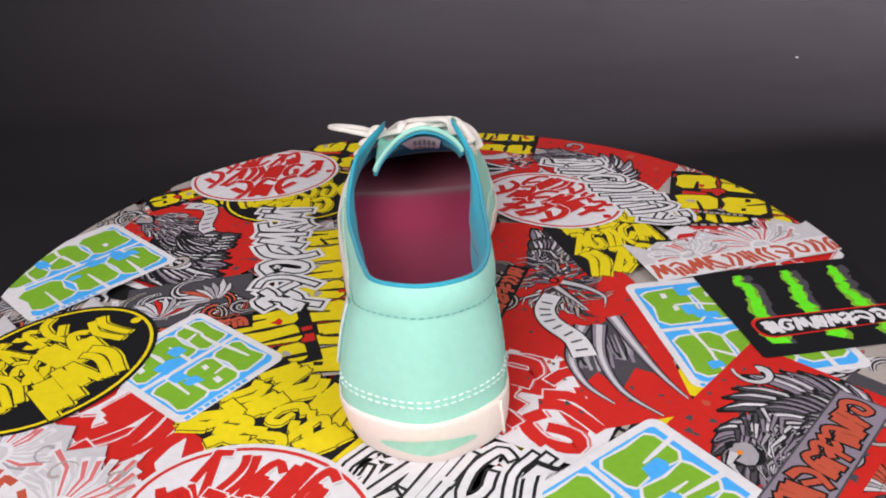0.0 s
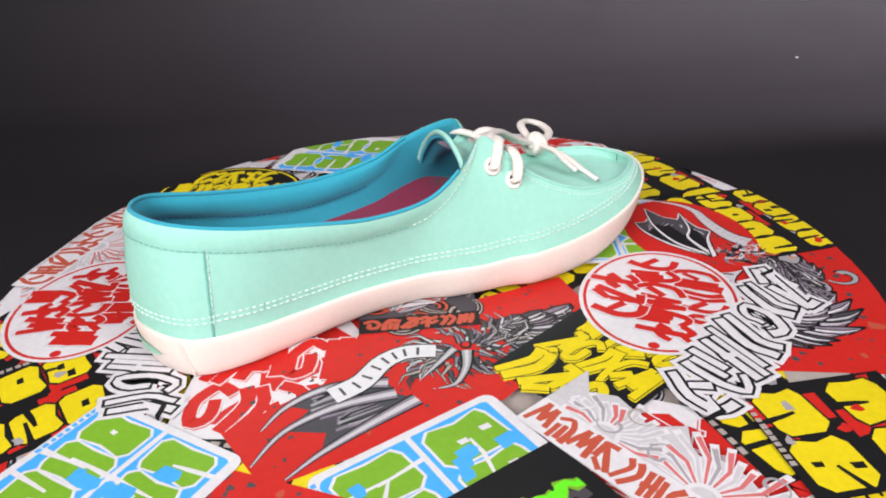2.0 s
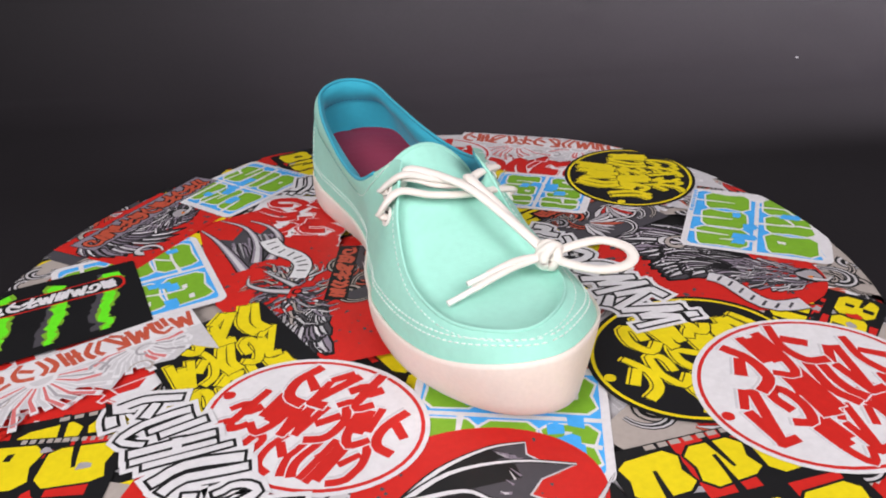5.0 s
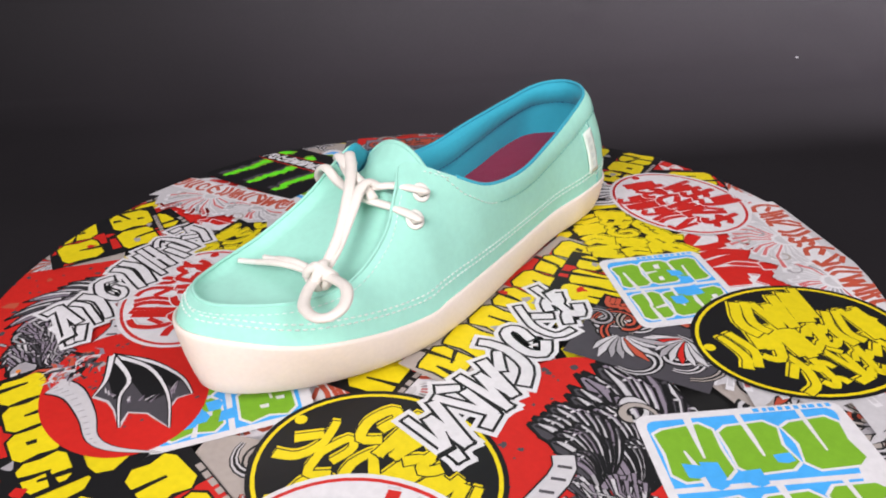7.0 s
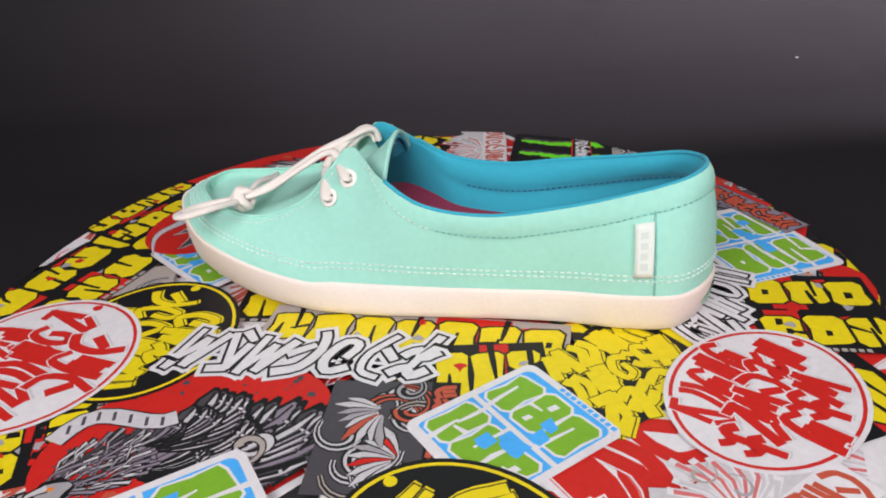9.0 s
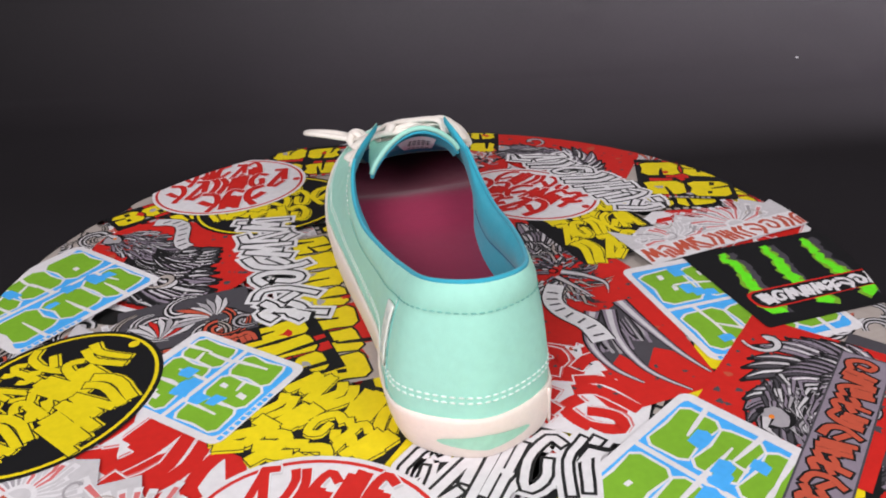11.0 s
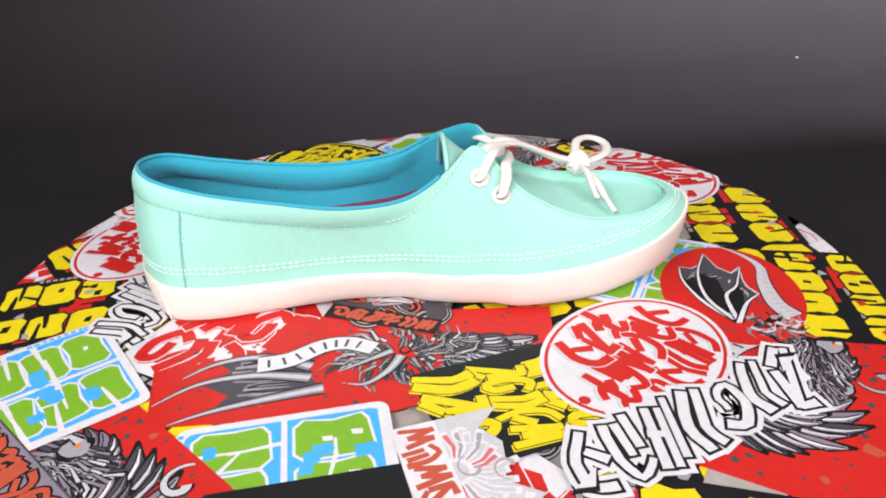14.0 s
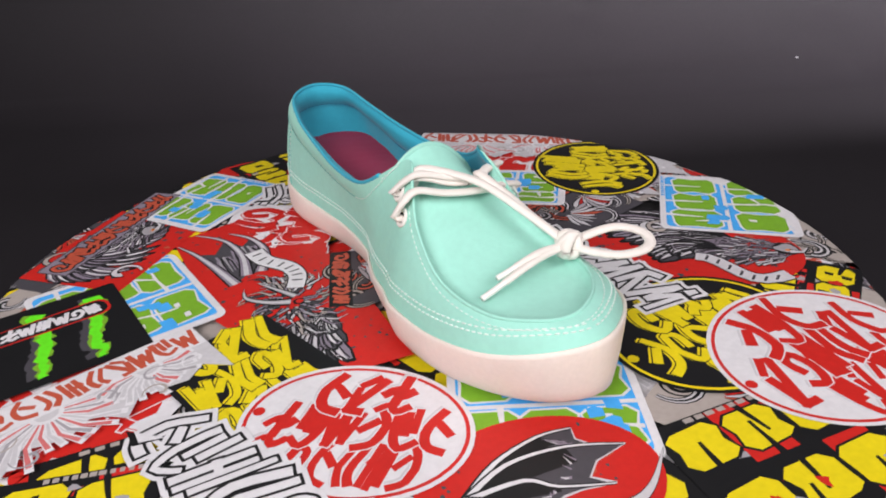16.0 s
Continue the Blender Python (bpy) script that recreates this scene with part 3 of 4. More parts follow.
def wing_sticker(cx, cy, w, h, angle, seed, banner=True, round_ground=False, ribbon=-0.36, body=0.0, head=(-0.26, 0.06), curl=0.55, fans=((0.10, -0.34, -5, 120, 0.048, 10), (-0.10, -0.10, 70, 190, 0.030, 8))):
    """Red ground with a grey spread wing, a dark shaggy body and a pale ribbon."""
    s = Art(cx, cy, angle, seed)
    if round_ground:
        s.oval(0, 0, w / 2, h / 2, "red")
    else:
        s.rect(-w / 2, -h / 2, w / 2, h / 2, "red")
    s.up()
    s.splats(-w / 2.2, -h / 2.2, w / 2.2, h / 2.2, 80, "dark", 0.0004, 0.0019)
    s.splats(-w / 2.2, -h / 2.2, w / 2.2, h / 2.2, 6, "rust", 0.001, 0.004)
    for fx, fy, a0, a1, L, n in fans:
        s.feathers(fx * w, fy * h, a0, a1, n, L, ("grey", "silver", "plum", "grey", "silver", "plum"), 3, curl)
    for k in range(3):
        x, y, t = s.r.uniform(-0.46, 0.40) * w, s.r.uniform(-0.40, 0.40) * h, s.r.uniform(0, 360)
        s.swirl(x, y, 0.010, t, 1, "black", 0.0062)
        s.up()
        s.swirl(x, y, 0.010, t, 1, s.r.choice(("grey", "silver", "plum", "tan")), 0.0040)
        s.up()
    # plumage along the body, then a hooked head
    for k in range(110):
        q, side = s.r.random(), s.r.uniform(-1, 1)
        x, y = (0.06 + body - 0.26 * q) * w, 0.22 * side * h * (1 - 0.5 * abs(q - 0.5))
        a, L = 3.3 + 0.5 * side + s.r.uniform(-0.2, 0.2), s.r.uniform(0.009, 0.016)
        pts = [(x, y), (x + 0.6 * L * math.cos(a), y + 0.6 * L * math.sin(a)), (x + L * math.cos(a + 0.3), y + L * math.sin(a + 0.3))]
        s.stroke(pts, 0.0030, 0.0004, "black")
        s.stroke(pts, 0.0015, 0.0002, s.r.choice(("dark", "plum", "silver", "grey", "plum")))
    hx, hy = head[0] * w, head[1] * h
    s.blob(hx, hy, 0.0068, "black", 12, 0.2)
    s.up()
    s.blob(hx, hy, 0.0054, "grey", 12, 0.25)
    s.up()
    s.stroke([(hx - 0.002, hy + 0.003), (hx - 0.009, hy + 0.002), (hx - 0.012, hy - 0.005)], 0.0054, 0.0004, "black")
    s.up()
    s.stroke([(hx - 0.002, hy + 0.003), (hx - 0.0085, hy + 0.0018), (hx - 0.0112, hy - 0.004)], 0.0034, 0.0003, "silver")
    s.up()
    s.oval(hx - 0.0008, hy + 0.0016, 0.0014, 0.0011, "orange", 8)
    s.up()
    if banner:
        pts = [((-0.42 + 0.40 * t) * w, (ribbon + 0.10 * math.sin(5 * t)) * h) for t in [i / 8 for i in range(9)]]
        s.stroke(pts, 0.0105, 0.0095, "black")
        s.up()
        s.stroke(pts, 0.0090, 0.0082, "silver")
        s.up()
        for (x, y) in pts[1:8]:
            s.stroke([(x - 0.0006, y - 0.0026), (x + 0.0006, y + 0.0026)], 0.0014, 0.0014, "dark")
        s.up()
    s.done("red sticker with a grey feathered wing and dark shaggy shapes")


def bat_wing_sticker(cx, cy):
    """Round red sticker: a dark scalloped wing on pale finger bones, a shaggy head and a long pale tail."""
    s = Art(cx, cy, 0, 27)
    s.a = radians(-15)
    s.oval(0, 0, 0.046, 0.034, "red")
    s.a = 0
    s.up()
    s.splats(-0.035, -0.022, 0.035, 0.022, 40, "dark", 0.0003, 0.0010)
    s.splats(-0.035, -0.022, 0.035, 0.022, 5, "rust", 0.001, 0.003)
    joint, foot = (0.027, -0.008), (0.014, 0.001)
    bones = [[joint, (0.0085, -0.0168), (-0.0126, -0.0194), (-0.027, -0.0161)], [joint, (0.0053, -0.014), (-0.0185, -0.0094), (-0.0385, 0.0018)], [joint, (0.0045, -0.0043), (-0.0044, 0.0049), (-0.0222, 0.0147)], [joint, foot, (0.009, 0.006), (0.005, 0.0120)]]
    bows = [[(-0.0245, -0.0105), (-0.0275, -0.0050)], [(-0.0235, 0.0028), (-0.0165, 0.0075)], [(-0.0100, 0.0105), (-0.0030, 0.0095)]]
    for one, two, bow in zip(bones, bones[1:], bows):
        s.poly(one + bow[:2] + two[::-1][:-1], "dark")
        s.up()
        s.poly([joint, one[1], one[2], ((bow[1][0] + one[2][0]) / 2, (bow[1][1] + one[2][1]) / 2), two[1]], "black")
        s.up()
        for k in range(7):
            q = s.r.uniform(0.1, 0.9)
            x, y = one[2][0] * (1 - q) + two[2][0] * q, one[2][1] * (1 - q) + two[2][1] * q
            s.stroke([(x, y), (x + 0.35 * (bow[1][0] - x) + s.r.uniform(-0.002, 0.002), y + 0.35 * (bow[1][1] - y))], 0.0002, 0.0009, s.r.choice(("grey", "plum", "silver", "plum")))
        s.up()
        s.stroke([one[3]] + bow[:2] + [two[3]], 0.0004, 0.0015, "silver")
        s.up()
    for bone in bones:
        path = [tuple(p) for p in spline(np.array(bone), np.linspace(0, 3, 13))]
        s.stroke(path, 0.0042, 0.0014, "black")
        s.up()
        s.stroke(path, 0.0024, 0.0005, "white")
        s.up()
    tail = [tuple(p) for p in spline(np.array([(0.026, 0.019), (0.014, 0.0162), (-0.005, 0.0195), (-0.020, 0.0246), (-0.033, 0.0217), (-0.0487, 0.0112)]), np.linspace(0, 5, 21))]
    s.stroke(tail, 0.0125, 0.0004, "black")
    s.up()
    s.stroke(tail, 0.0105, 0.0002, "silver")
    s.up()
    for k in range(1, 14):
        s.stroke([tail[k], (tail[k][0] + 0.001, tail[k][1] + 0.0042 * (1 - k / 16))], 0.0008, 0.0004, "grey")
    s.up()
    for k in range(40):
        x, y, a, L = s.r.uniform(0.024, 0.040), s.r.uniform(-0.006, 0.016), s.r.uniform(-0.6, 2.4), s.r.uniform(0.005, 0.011)
        s.stroke([(x, y), (x + 0.6 * L * math.cos(a), y + 0.6 * L * math.sin(a)), (x + L * math.cos(a + 0.4), y + L * math.sin(a + 0.4))], 0.0026, 0.0003, s.r.choice(("black", "dark", "grey", "dark", "silver", "plum", "rust")))
        s.up()
    s.done("round red sticker with a dark scalloped wing and a pale tail")


def beast_sticker():
    """Long red sticker: two pale claws with a dark web, a ribbon, a maned head and a spread grey wing."""
    s = Art(0, 0, 0, 7)
    s.poly([(0.066, -0.126), (0.104, -0.120), (0.107, -0.020), (0.084, 0.052), (0.040, 0.058), (0.030, -0.050), (0.058, -0.080)], "red")
    s.up()
    s.splats(0.035, -0.120, 0.100, 0.050, 90, "dark", 0.0003, 0.0012)
    s.splats(0.040, -0.110, 0.098, 0.045, 8, "rust", 0.001, 0.003)
    smooth = lambda pts: [tuple(p) for p in spline(np.array(pts), np.linspace(0, len(pts) - 1, 4 * len(pts)))]
    # web between the claws
    claws = [[(0.072, -0.056), (0.062, -0.078), (0.064, -0.098), (0.073, -0.112)], [(0.080, -0.056), (0.075, -0.080), (0.078, -0.104), (0.090, -0.121)], [(0.088, -0.050), (0.092, -0.074), (0.097, -0.096), (0.103, -0.112)]]
    for one, two in zip(claws, claws[1:]):
        s.poly(one[:3] + [((one[2][0] + two[2][0]) / 2, (one[2][1] + two[2][1]) / 2 + 0.010)] + two[2::-1], "dark")
        s.up()
        for k in range(12):
            q = s.r.uniform(0.1, 0.9)
            x, y = one[1][0] * (1 - q) + two[1][0] * q, one[1][1] * (1 - q) + two[1][1] * q
            s.stroke([(x, y + 0.012), (x + s.r.uniform(-.001, .001), y), (x + s.r.uniform(-.003, .003), y - s.r.uniform(0.004, 0.012))], 0.0004, 0.0016, s.r.choice(("plum", "black", "grey", "plum")))
        s.up()
    for claw in claws:
        for tint, w0, w1 in (("black", 0.0085, 0.0012), ("plum", 0.0062, 0.0006), ("silver", 0.0030, 0.0004)):
            s.stroke(smooth(claw), w0, w1, tint)
            s.up()
    # spread wing at the far end
    s.feathers(0.056, 0.004, 2, 66, 10, 0.054, ("grey", "silver", "grey", "plum"), 3, 0.25)
    # mane, jaw and eye
    for k in range(120):
        a = s.r.uniform(0, 2 * math.pi)
        q = s.r.uniform(0.003, 0.016)
        x, y, L = 0.069 + q * math.cos(a), -0.016 + 1.7 * q * math.sin(a), s.r.uniform(0.007, 0.014)
        turn = a + s.r.uniform(-0.5, 0.5)
        pts = [(x, y), (x + 0.6 * L * math.cos(turn), y + 0.6 * L * math.sin(turn)), (x + L * math.cos(turn + 0.4), y + L * math.sin(turn + 0.4))]
        s.stroke(pts, 0.0034, 0.0004, "black")
        s.stroke(pts, 0.0018, 0.0002, s.r.choice(("grey", "dark", "silver", "plum", "tan")))
        s.up()
    for pts, w0 in (([(0.070, -0.016), (0.080, -0.022), (0.088, -0.032), (0.086, -0.042)], 0.0075), ([(0.066, -0.020), (0.072, -0.032), (0.078, -0.044)], 0.0060)):
        for tint, grow in (("black", 1.0), ("grey", 0.62), ("silver", 0.25)):
            s.stroke(smooth(pts), w0 * grow, 0.0006 * grow, tint)
            s.up()
    s.blob(0.066, -0.014, 0.0030, "black", 10, 0.2)
    s.up()
    s.blob(0.066, -0.014, 0.0020, "red", 9, 0.2)
    s.up()
    s.blob(0.082, -0.040, 0.0042, "red", 9, 0.4)
    s.up()
    # ribbon with bars for its print
    path = smooth([(0.068, -0.080), (0.066, -0.066), (0.058, -0.052), (0.057, -0.040), (0.063, -0.028)])
    s.stroke(path, 0.0125, 0.0105, "black")
    s.up()
    s.stroke(path, 0.0110, 0.0090, "white")
    s.up()
    for (ax, ay), (bx, by) in list(zip(path, path[1:]))[2:17:2]:
        nx, ny = -(by - ay), bx - ax
        d = math.hypot(nx, ny) or 1
        s.stroke([(ax - nx / d * 0.0028, ay - ny / d * 0.0028), (ax + nx / d * 0.0028, ay + ny / d * 0.0028)], 0.0013, 0.0013, "dark")
    s.done("long red sticker with pale claws, a ribbon and a grey spread wing")


def swirl_sticker(cx, cy, w, h, angle, seed, ground="dark", band=True):
    s = Art(cx, cy, angle, seed)
    s.rect(-w / 2, -h / 2, w / 2, h / 2, ground)
    s.up()
    for k in range(16):
        x, y, r = s.r.uniform(-0.44, 0.44) * w, s.r.uniform(-0.40, 0.44) * h, s.r.uniform(0.007, 0.016)
        t, g = s.r.uniform(0, 360), s.r.choice((-1, 1))
        for tint, wide in (("black", 0.0090), (s.r.choice(("grey", "tan", "silver", "silver", "rust")), 0.0062), ("black", 0.0026)):
            s.swirl(x, y, r, t, g, tint, wide)
            s.up()
    # fans of pointed petals
    for fx, fy, turn in ((-0.22, -0.12, 70), (0.20, 0.05, 110)):
        for k in range(9):
            a = radians(turn - 60 + 15 * k)
            L = s.r.uniform(0.016, 0.022)
            pts = [(fx * w + q * L * math.cos(a + 0.25 * q), fy * h + q * L * math.sin(a + 0.25 * q)) for q in (0.15, 0.45, 0.75, 1.05)]
            for tint, grow in (("black", 1.0), (s.r.choice(("rust", "silver", "red", "grey", "silver")), 0.68)):
                s.stroke(pts[:3], 0.0016 * grow, 0.0052 * grow, tint)
                s.stroke(pts[2:], 0.0052 * grow, 0.0004, tint)
                s.up()
    if band:
        s.rect(-w / 2, -h / 2, w / 2, -h / 2 + 0.012, "black")
        s.up()
        s.brush(-w / 2 + 0.002, -h / 2 + 0.0024, w / 2 - 0.002, -h / 2 + 0.0098, max(4, int(w / 0.0085)), "rust", None, None, 0.0, 0.28, wild=0.0)
    s.done("dark sticker with grey curling leaf shapes and red marks")


def strip_sticker(cx, cy, w, h, angle, seed):
    s = Art(cx, cy, angle, seed)
    s.rect(-w / 2, -h / 2, w / 2, h / 2, "dark")
    s.up()
    s.rect(-w / 2 + 0.0008, -h / 2 + 0.0008, w / 2 - 0.0008, h / 2 - 0.0008, "plum")
    s.up()
    s.brush(-w / 2 + 0.003, -h / 2 + 0.0042, w / 2 - 0.003, h / 2 - 0.0042, 11, "rust", "black", None, 0.0, 0.30, 0.0009, wild=0.0)
    s.done("dark narrow strip sticker with a row of red marks")


def torn_sticker(cx, cy, w, h, angle, seed):
    s = Art(cx, cy, angle, seed)
    s.rect(-w / 2, -h / 2, w / 2, h / 2, "white")
    s.up()
    for k in range(5):
        x, y = s.r.uniform(-0.4, 0.4) * w, s.r.uniform(-0.4, 0.4) * h
        s.blob(x, y, 0.011, "red", 9, 0.6)
    s.up()
    for k in range(2):
        y0 = -h / 2 + k * h / 2
        s.brush(-w / 2 + 0.004, y0 + 0.005, w / 2 - 0.004, y0 + h / 2 - 0.003, 4, "red", "white", "pink", 0.1, 0.40, 0.0007)
    s.done("red and white sticker with jagged shapes")


def stickers():
    # lowest layer, under the rest
    pick = random.Random(5)
    for ring, n in ((0.05, 4), (0.115, 9), (0.205, 19), (0.178, 13)):
        for k in range(n):
            a = 2 * math.pi * (k + pick.uniform(-0.2, 0.2)) / n
            x, y, turn, seed = ring * math.cos(a), ring * math.sin(a), pick.uniform(0, 360), pick.randrange(1000)
            kind = (0, 1, 2, 4, 1, 3, 0, 2)[(k * 3 + n) % 8]
            if kind == 0:
                block_sticker(x, y, 0.085, 0.08, turn, seed, 2, 3)
            elif kind == 1:
                swirl_sticker(x, y, 0.085, 0.075, turn, seed, "tan", False)
            elif kind == 2:
                fan_sticker(x, y, 0.10, 0.08, turn, seed)
            elif kind == 3:
                torn_sticker(x, y, 0.085, 0.08, turn, seed)
            else:
                wing_sticker(x, y, 0.09, 0.08, turn, seed)
    block_sticker(0.0, 0.05, 0.09, 0.10, -80, 71, 3, 3)
    swirl_sticker(0.165, 0.125, 0.09, 0.07, -35, 72, "tan", False)
    wing_sticker(0.115, 0.150, 0.13, 0.075, -35, 73)
    block_sticker(0.050, 0.200, 0.085, 0.055, 165, 74, 2, 4)
    block_sticker(0.190, 0.082, 0.06, 0.065, -20, 75, 2, 2)
    swirl_sticker(0.165, -0.150, 0.08, 0.06, 40, 76)
    block_sticker(-0.020, -0.110, 0.07, 0.08, -42, 77, 2, 3)
    swirl_sticker(-0.215, 0.10, 0.06, 0.06, 40, 78, "tan", False)
    block_sticker(-0.150, 0.12, 0.06, 0.05, 30, 79, 2, 3)
    block_sticker(-0.045, 0.188, 0.082, 0.062, -8, 25, 2, 3)
    block_sticker(0.003, -0.192, 0.062, 0.066, -82, 12, 2, 3)
    green_sticker(0.012, 0.118, 0.080, 0.066, 150, 28)
    bat_wing_sticker(0.040, 0.150)
    torn_sticker(0.048, -0.098, 0.076, 0.066, 58, 8)
    beast_sticker()
    swirl_sticker(0.026, -0.018, 0.058, 0.040, 66, 70, "dark", True)
    script_sticker(0.107, 0.028, 0.062, 0.070, 14, 6)
    oval_sticker(0.083, 0.087, 0.096, 0.078, -46, 4, "white", "red", "red", "silver", 8)
    green_sticker(0.1435, -0.0613, 0.080, 0.084, 5, 1)
    wing_sticker(0.132, -0.132, 0.088, 0.066, 42, 10, banner=False)
    green_sticker(0.069, -0.168, 0.062, 0.078, -58, 9)
    strip_sticker(0.130, -0.158, 0.112, 0.020, 43, 11)
    claw_sticker(0.184, -0.050, 0.088, 0.073, 5, 2)
    fan_sticker(0.171, 0.014, 0.116, 0.052, 11, 3)
    graffiti_sticker(0.127, 0.097, 0.125, 0.030, -68, 5)
    # the other half
    block_sticker(-0.054, -0.009, 0.146, 0.034, -86, 22, 1, 7, "tan")
    block_sticker(-0.076, -0.050, 0.052, 0.044, -75, 23, 1, 3)
    script_sticker(-0.062, -0.106, 0.070, 0.054, -41, 21)
    wing_sticker(-0.138, 0.058, 0.116, 0.082, -50, 19, round_ground=True, ribbon=0.25, body=-0.16, head=(-0.42, -0.10), curl=0.35, fans=((-0.20, -0.10, -48, -4, 0.078, 11), (-0.16, 0.04, -30, 12, 0.048, 7)))
    oval_sticker(-0.081, 0.117, 0.100, 0.088, 8, 24, "black", "yellow", "yellow", "black")
    oval_sticker(-0.110, 0.157, 0.104, 0.094, 8, 26, "white", "red", "red", "silver")
    green_sticker(-0.196, 0.032, 0.082, 0.078, 45, 20)
    swirl_sticker(-0.121, -0.019, 0.064, 0.054, 10, 18)
    green_sticker(-0.108, -0.066, 0.056, 0.066, 49, 16)
    fan_sticker(-0.140, -0.132, 0.126, 0.062, -41, 14)
    oval_sticker(-0.173, -0.061, 0.100, 0.086, 58, 15, "black", "yellow", "yellow", "black")
    graffiti_sticker(0.001, -0.146, 0.080, 0.030, -12, 31)
    oval_sticker(-0.066, -0.162, 0.096, 0.076, -24, 13, "white", "red", "red", "silver", 8)
    graffiti_sticker(-0.078, 0.034, 0.127, 0.029, 97, 17)


stickers()

# ---------------- the shoe ----------------
shoe = tagged(new("shoe"), "mint canvas shoe with cream rubber sole and tied cream laces", "shoe")
# closed outlines, toe first, along one side to the heel and back along the other
GROUND = [(-0.0002, 0.1344, 0.0086), (0.0175, 0.1254, 0.0068), (0.0308, 0.1031, 0.0031), (0.0396, 0.0752, 0.0009), (0.0412, 0.0453, 0.0005), (0.0367, 0.0300, 0.0009), (0.0333, 0.0145, 0.0004), (0.0289, -0.0008, 0.0002), (0.0228, -0.0151, 0.0003),
          (0.0208, -0.0449, 0.0000), (0.0250, -0.0749, 0.0000), (0.0290, -0.1051, 0.0000), (0.0241, -0.1277, 0.0001), (-0.0019, -0.1400, 0.0001), (-0.0265, -0.1280, 0.0003), (-0.0323, -0.1054, 0.0000), (-0.0326, -0.0752, 0.0000), (-0.0361, -0.0452, 0.0000),
          (-0.0411, -0.0132, 0.0000), (-0.0435, 0.0028, 0.0000), (-0.0454, 0.0179, 0.0000), (-0.0462, 0.0320, 0.0000), (-0.0461, 0.0471, 0.0000), (-0.0408, 0.0751, 0.0009), (-0.0294, 0.1041, 0.0035), (-0.0149, 0.1268, 0.0071)]
WELT = [(0.0025, 0.1367, 0.0372), (0.0220, 0.1286, 0.0342), (0.0367, 0.1076, 0.0279), (0.0430, 0.0762, 0.0218), (0.0435, 0.0451, 0.0195), (0.0399, 0.0296, 0.0189), (0.0367, 0.0139, 0.0178), (0.0316, -0.0012, 0.0173), (0.0266, -0.0156, 0.0166),
          (0.0243, -0.0451, 0.0167), (0.0264, -0.0747, 0.0167), (0.0296, -0.1036, 0.0182), (0.0246, -0.1283, 0.0199), (-0.0029, -0.1431, 0.0216), (-0.0308, -0.1298, 0.0215), (-0.0355, -0.1048, 0.0199), (-0.0333, -0.0754, 0.0176), (-0.0363, -0.0452, 0.0168),
          (-0.0405, -0.0131, 0.0167), (-0.0428, 0.0030, 0.0171), (-0.0453, 0.0182, 0.0178), (-0.0467, 0.0326, 0.0178), (-0.0480, 0.0482, 0.0177), (-0.0454, 0.0777, 0.0227), (-0.0354, 0.1082, 0.0294), (-0.0165, 0.1283, 0.0352)]
CROWN = [(0.0049, 0.1234, 0.0425), (0.0200, 0.1189, 0.0428), (0.0306, 0.1009, 0.0407), (0.0338, 0.0741, 0.0432), (0.0294, 0.0492, 0.0547), (0.0234, 0.0356, 0.0675), (0.0184, 0.0249, 0.0769), (0.0257, 0.0100, 0.0668), (0.0287, -0.0099, 0.0562),
          (0.0285, -0.0384, 0.0540), (0.0273, -0.0691, 0.0587), (0.0237, -0.1007, 0.0642), (0.0160, -0.1248, 0.0702), (-0.0008, -0.1342, 0.0726), (-0.0173, -0.1250, 0.0705), (-0.0235, -0.1008, 0.0636), (-0.0288, -0.0696, 0.0566), (-0.0336, -0.0394, 0.0531),
          (-0.0346, -0.0107, 0.0564), (-0.0303, 0.0096, 0.0669), (-0.0168, 0.0274, 0.0759), (-0.0205, 0.0377, 0.0661), (-0.0249, 0.0509, 0.0510), (-0.0281, 0.0739, 0.0412), (-0.0239, 0.0979, 0.0410), (-0.0110, 0.1158, 0.0429)]
NC = len(WELT)


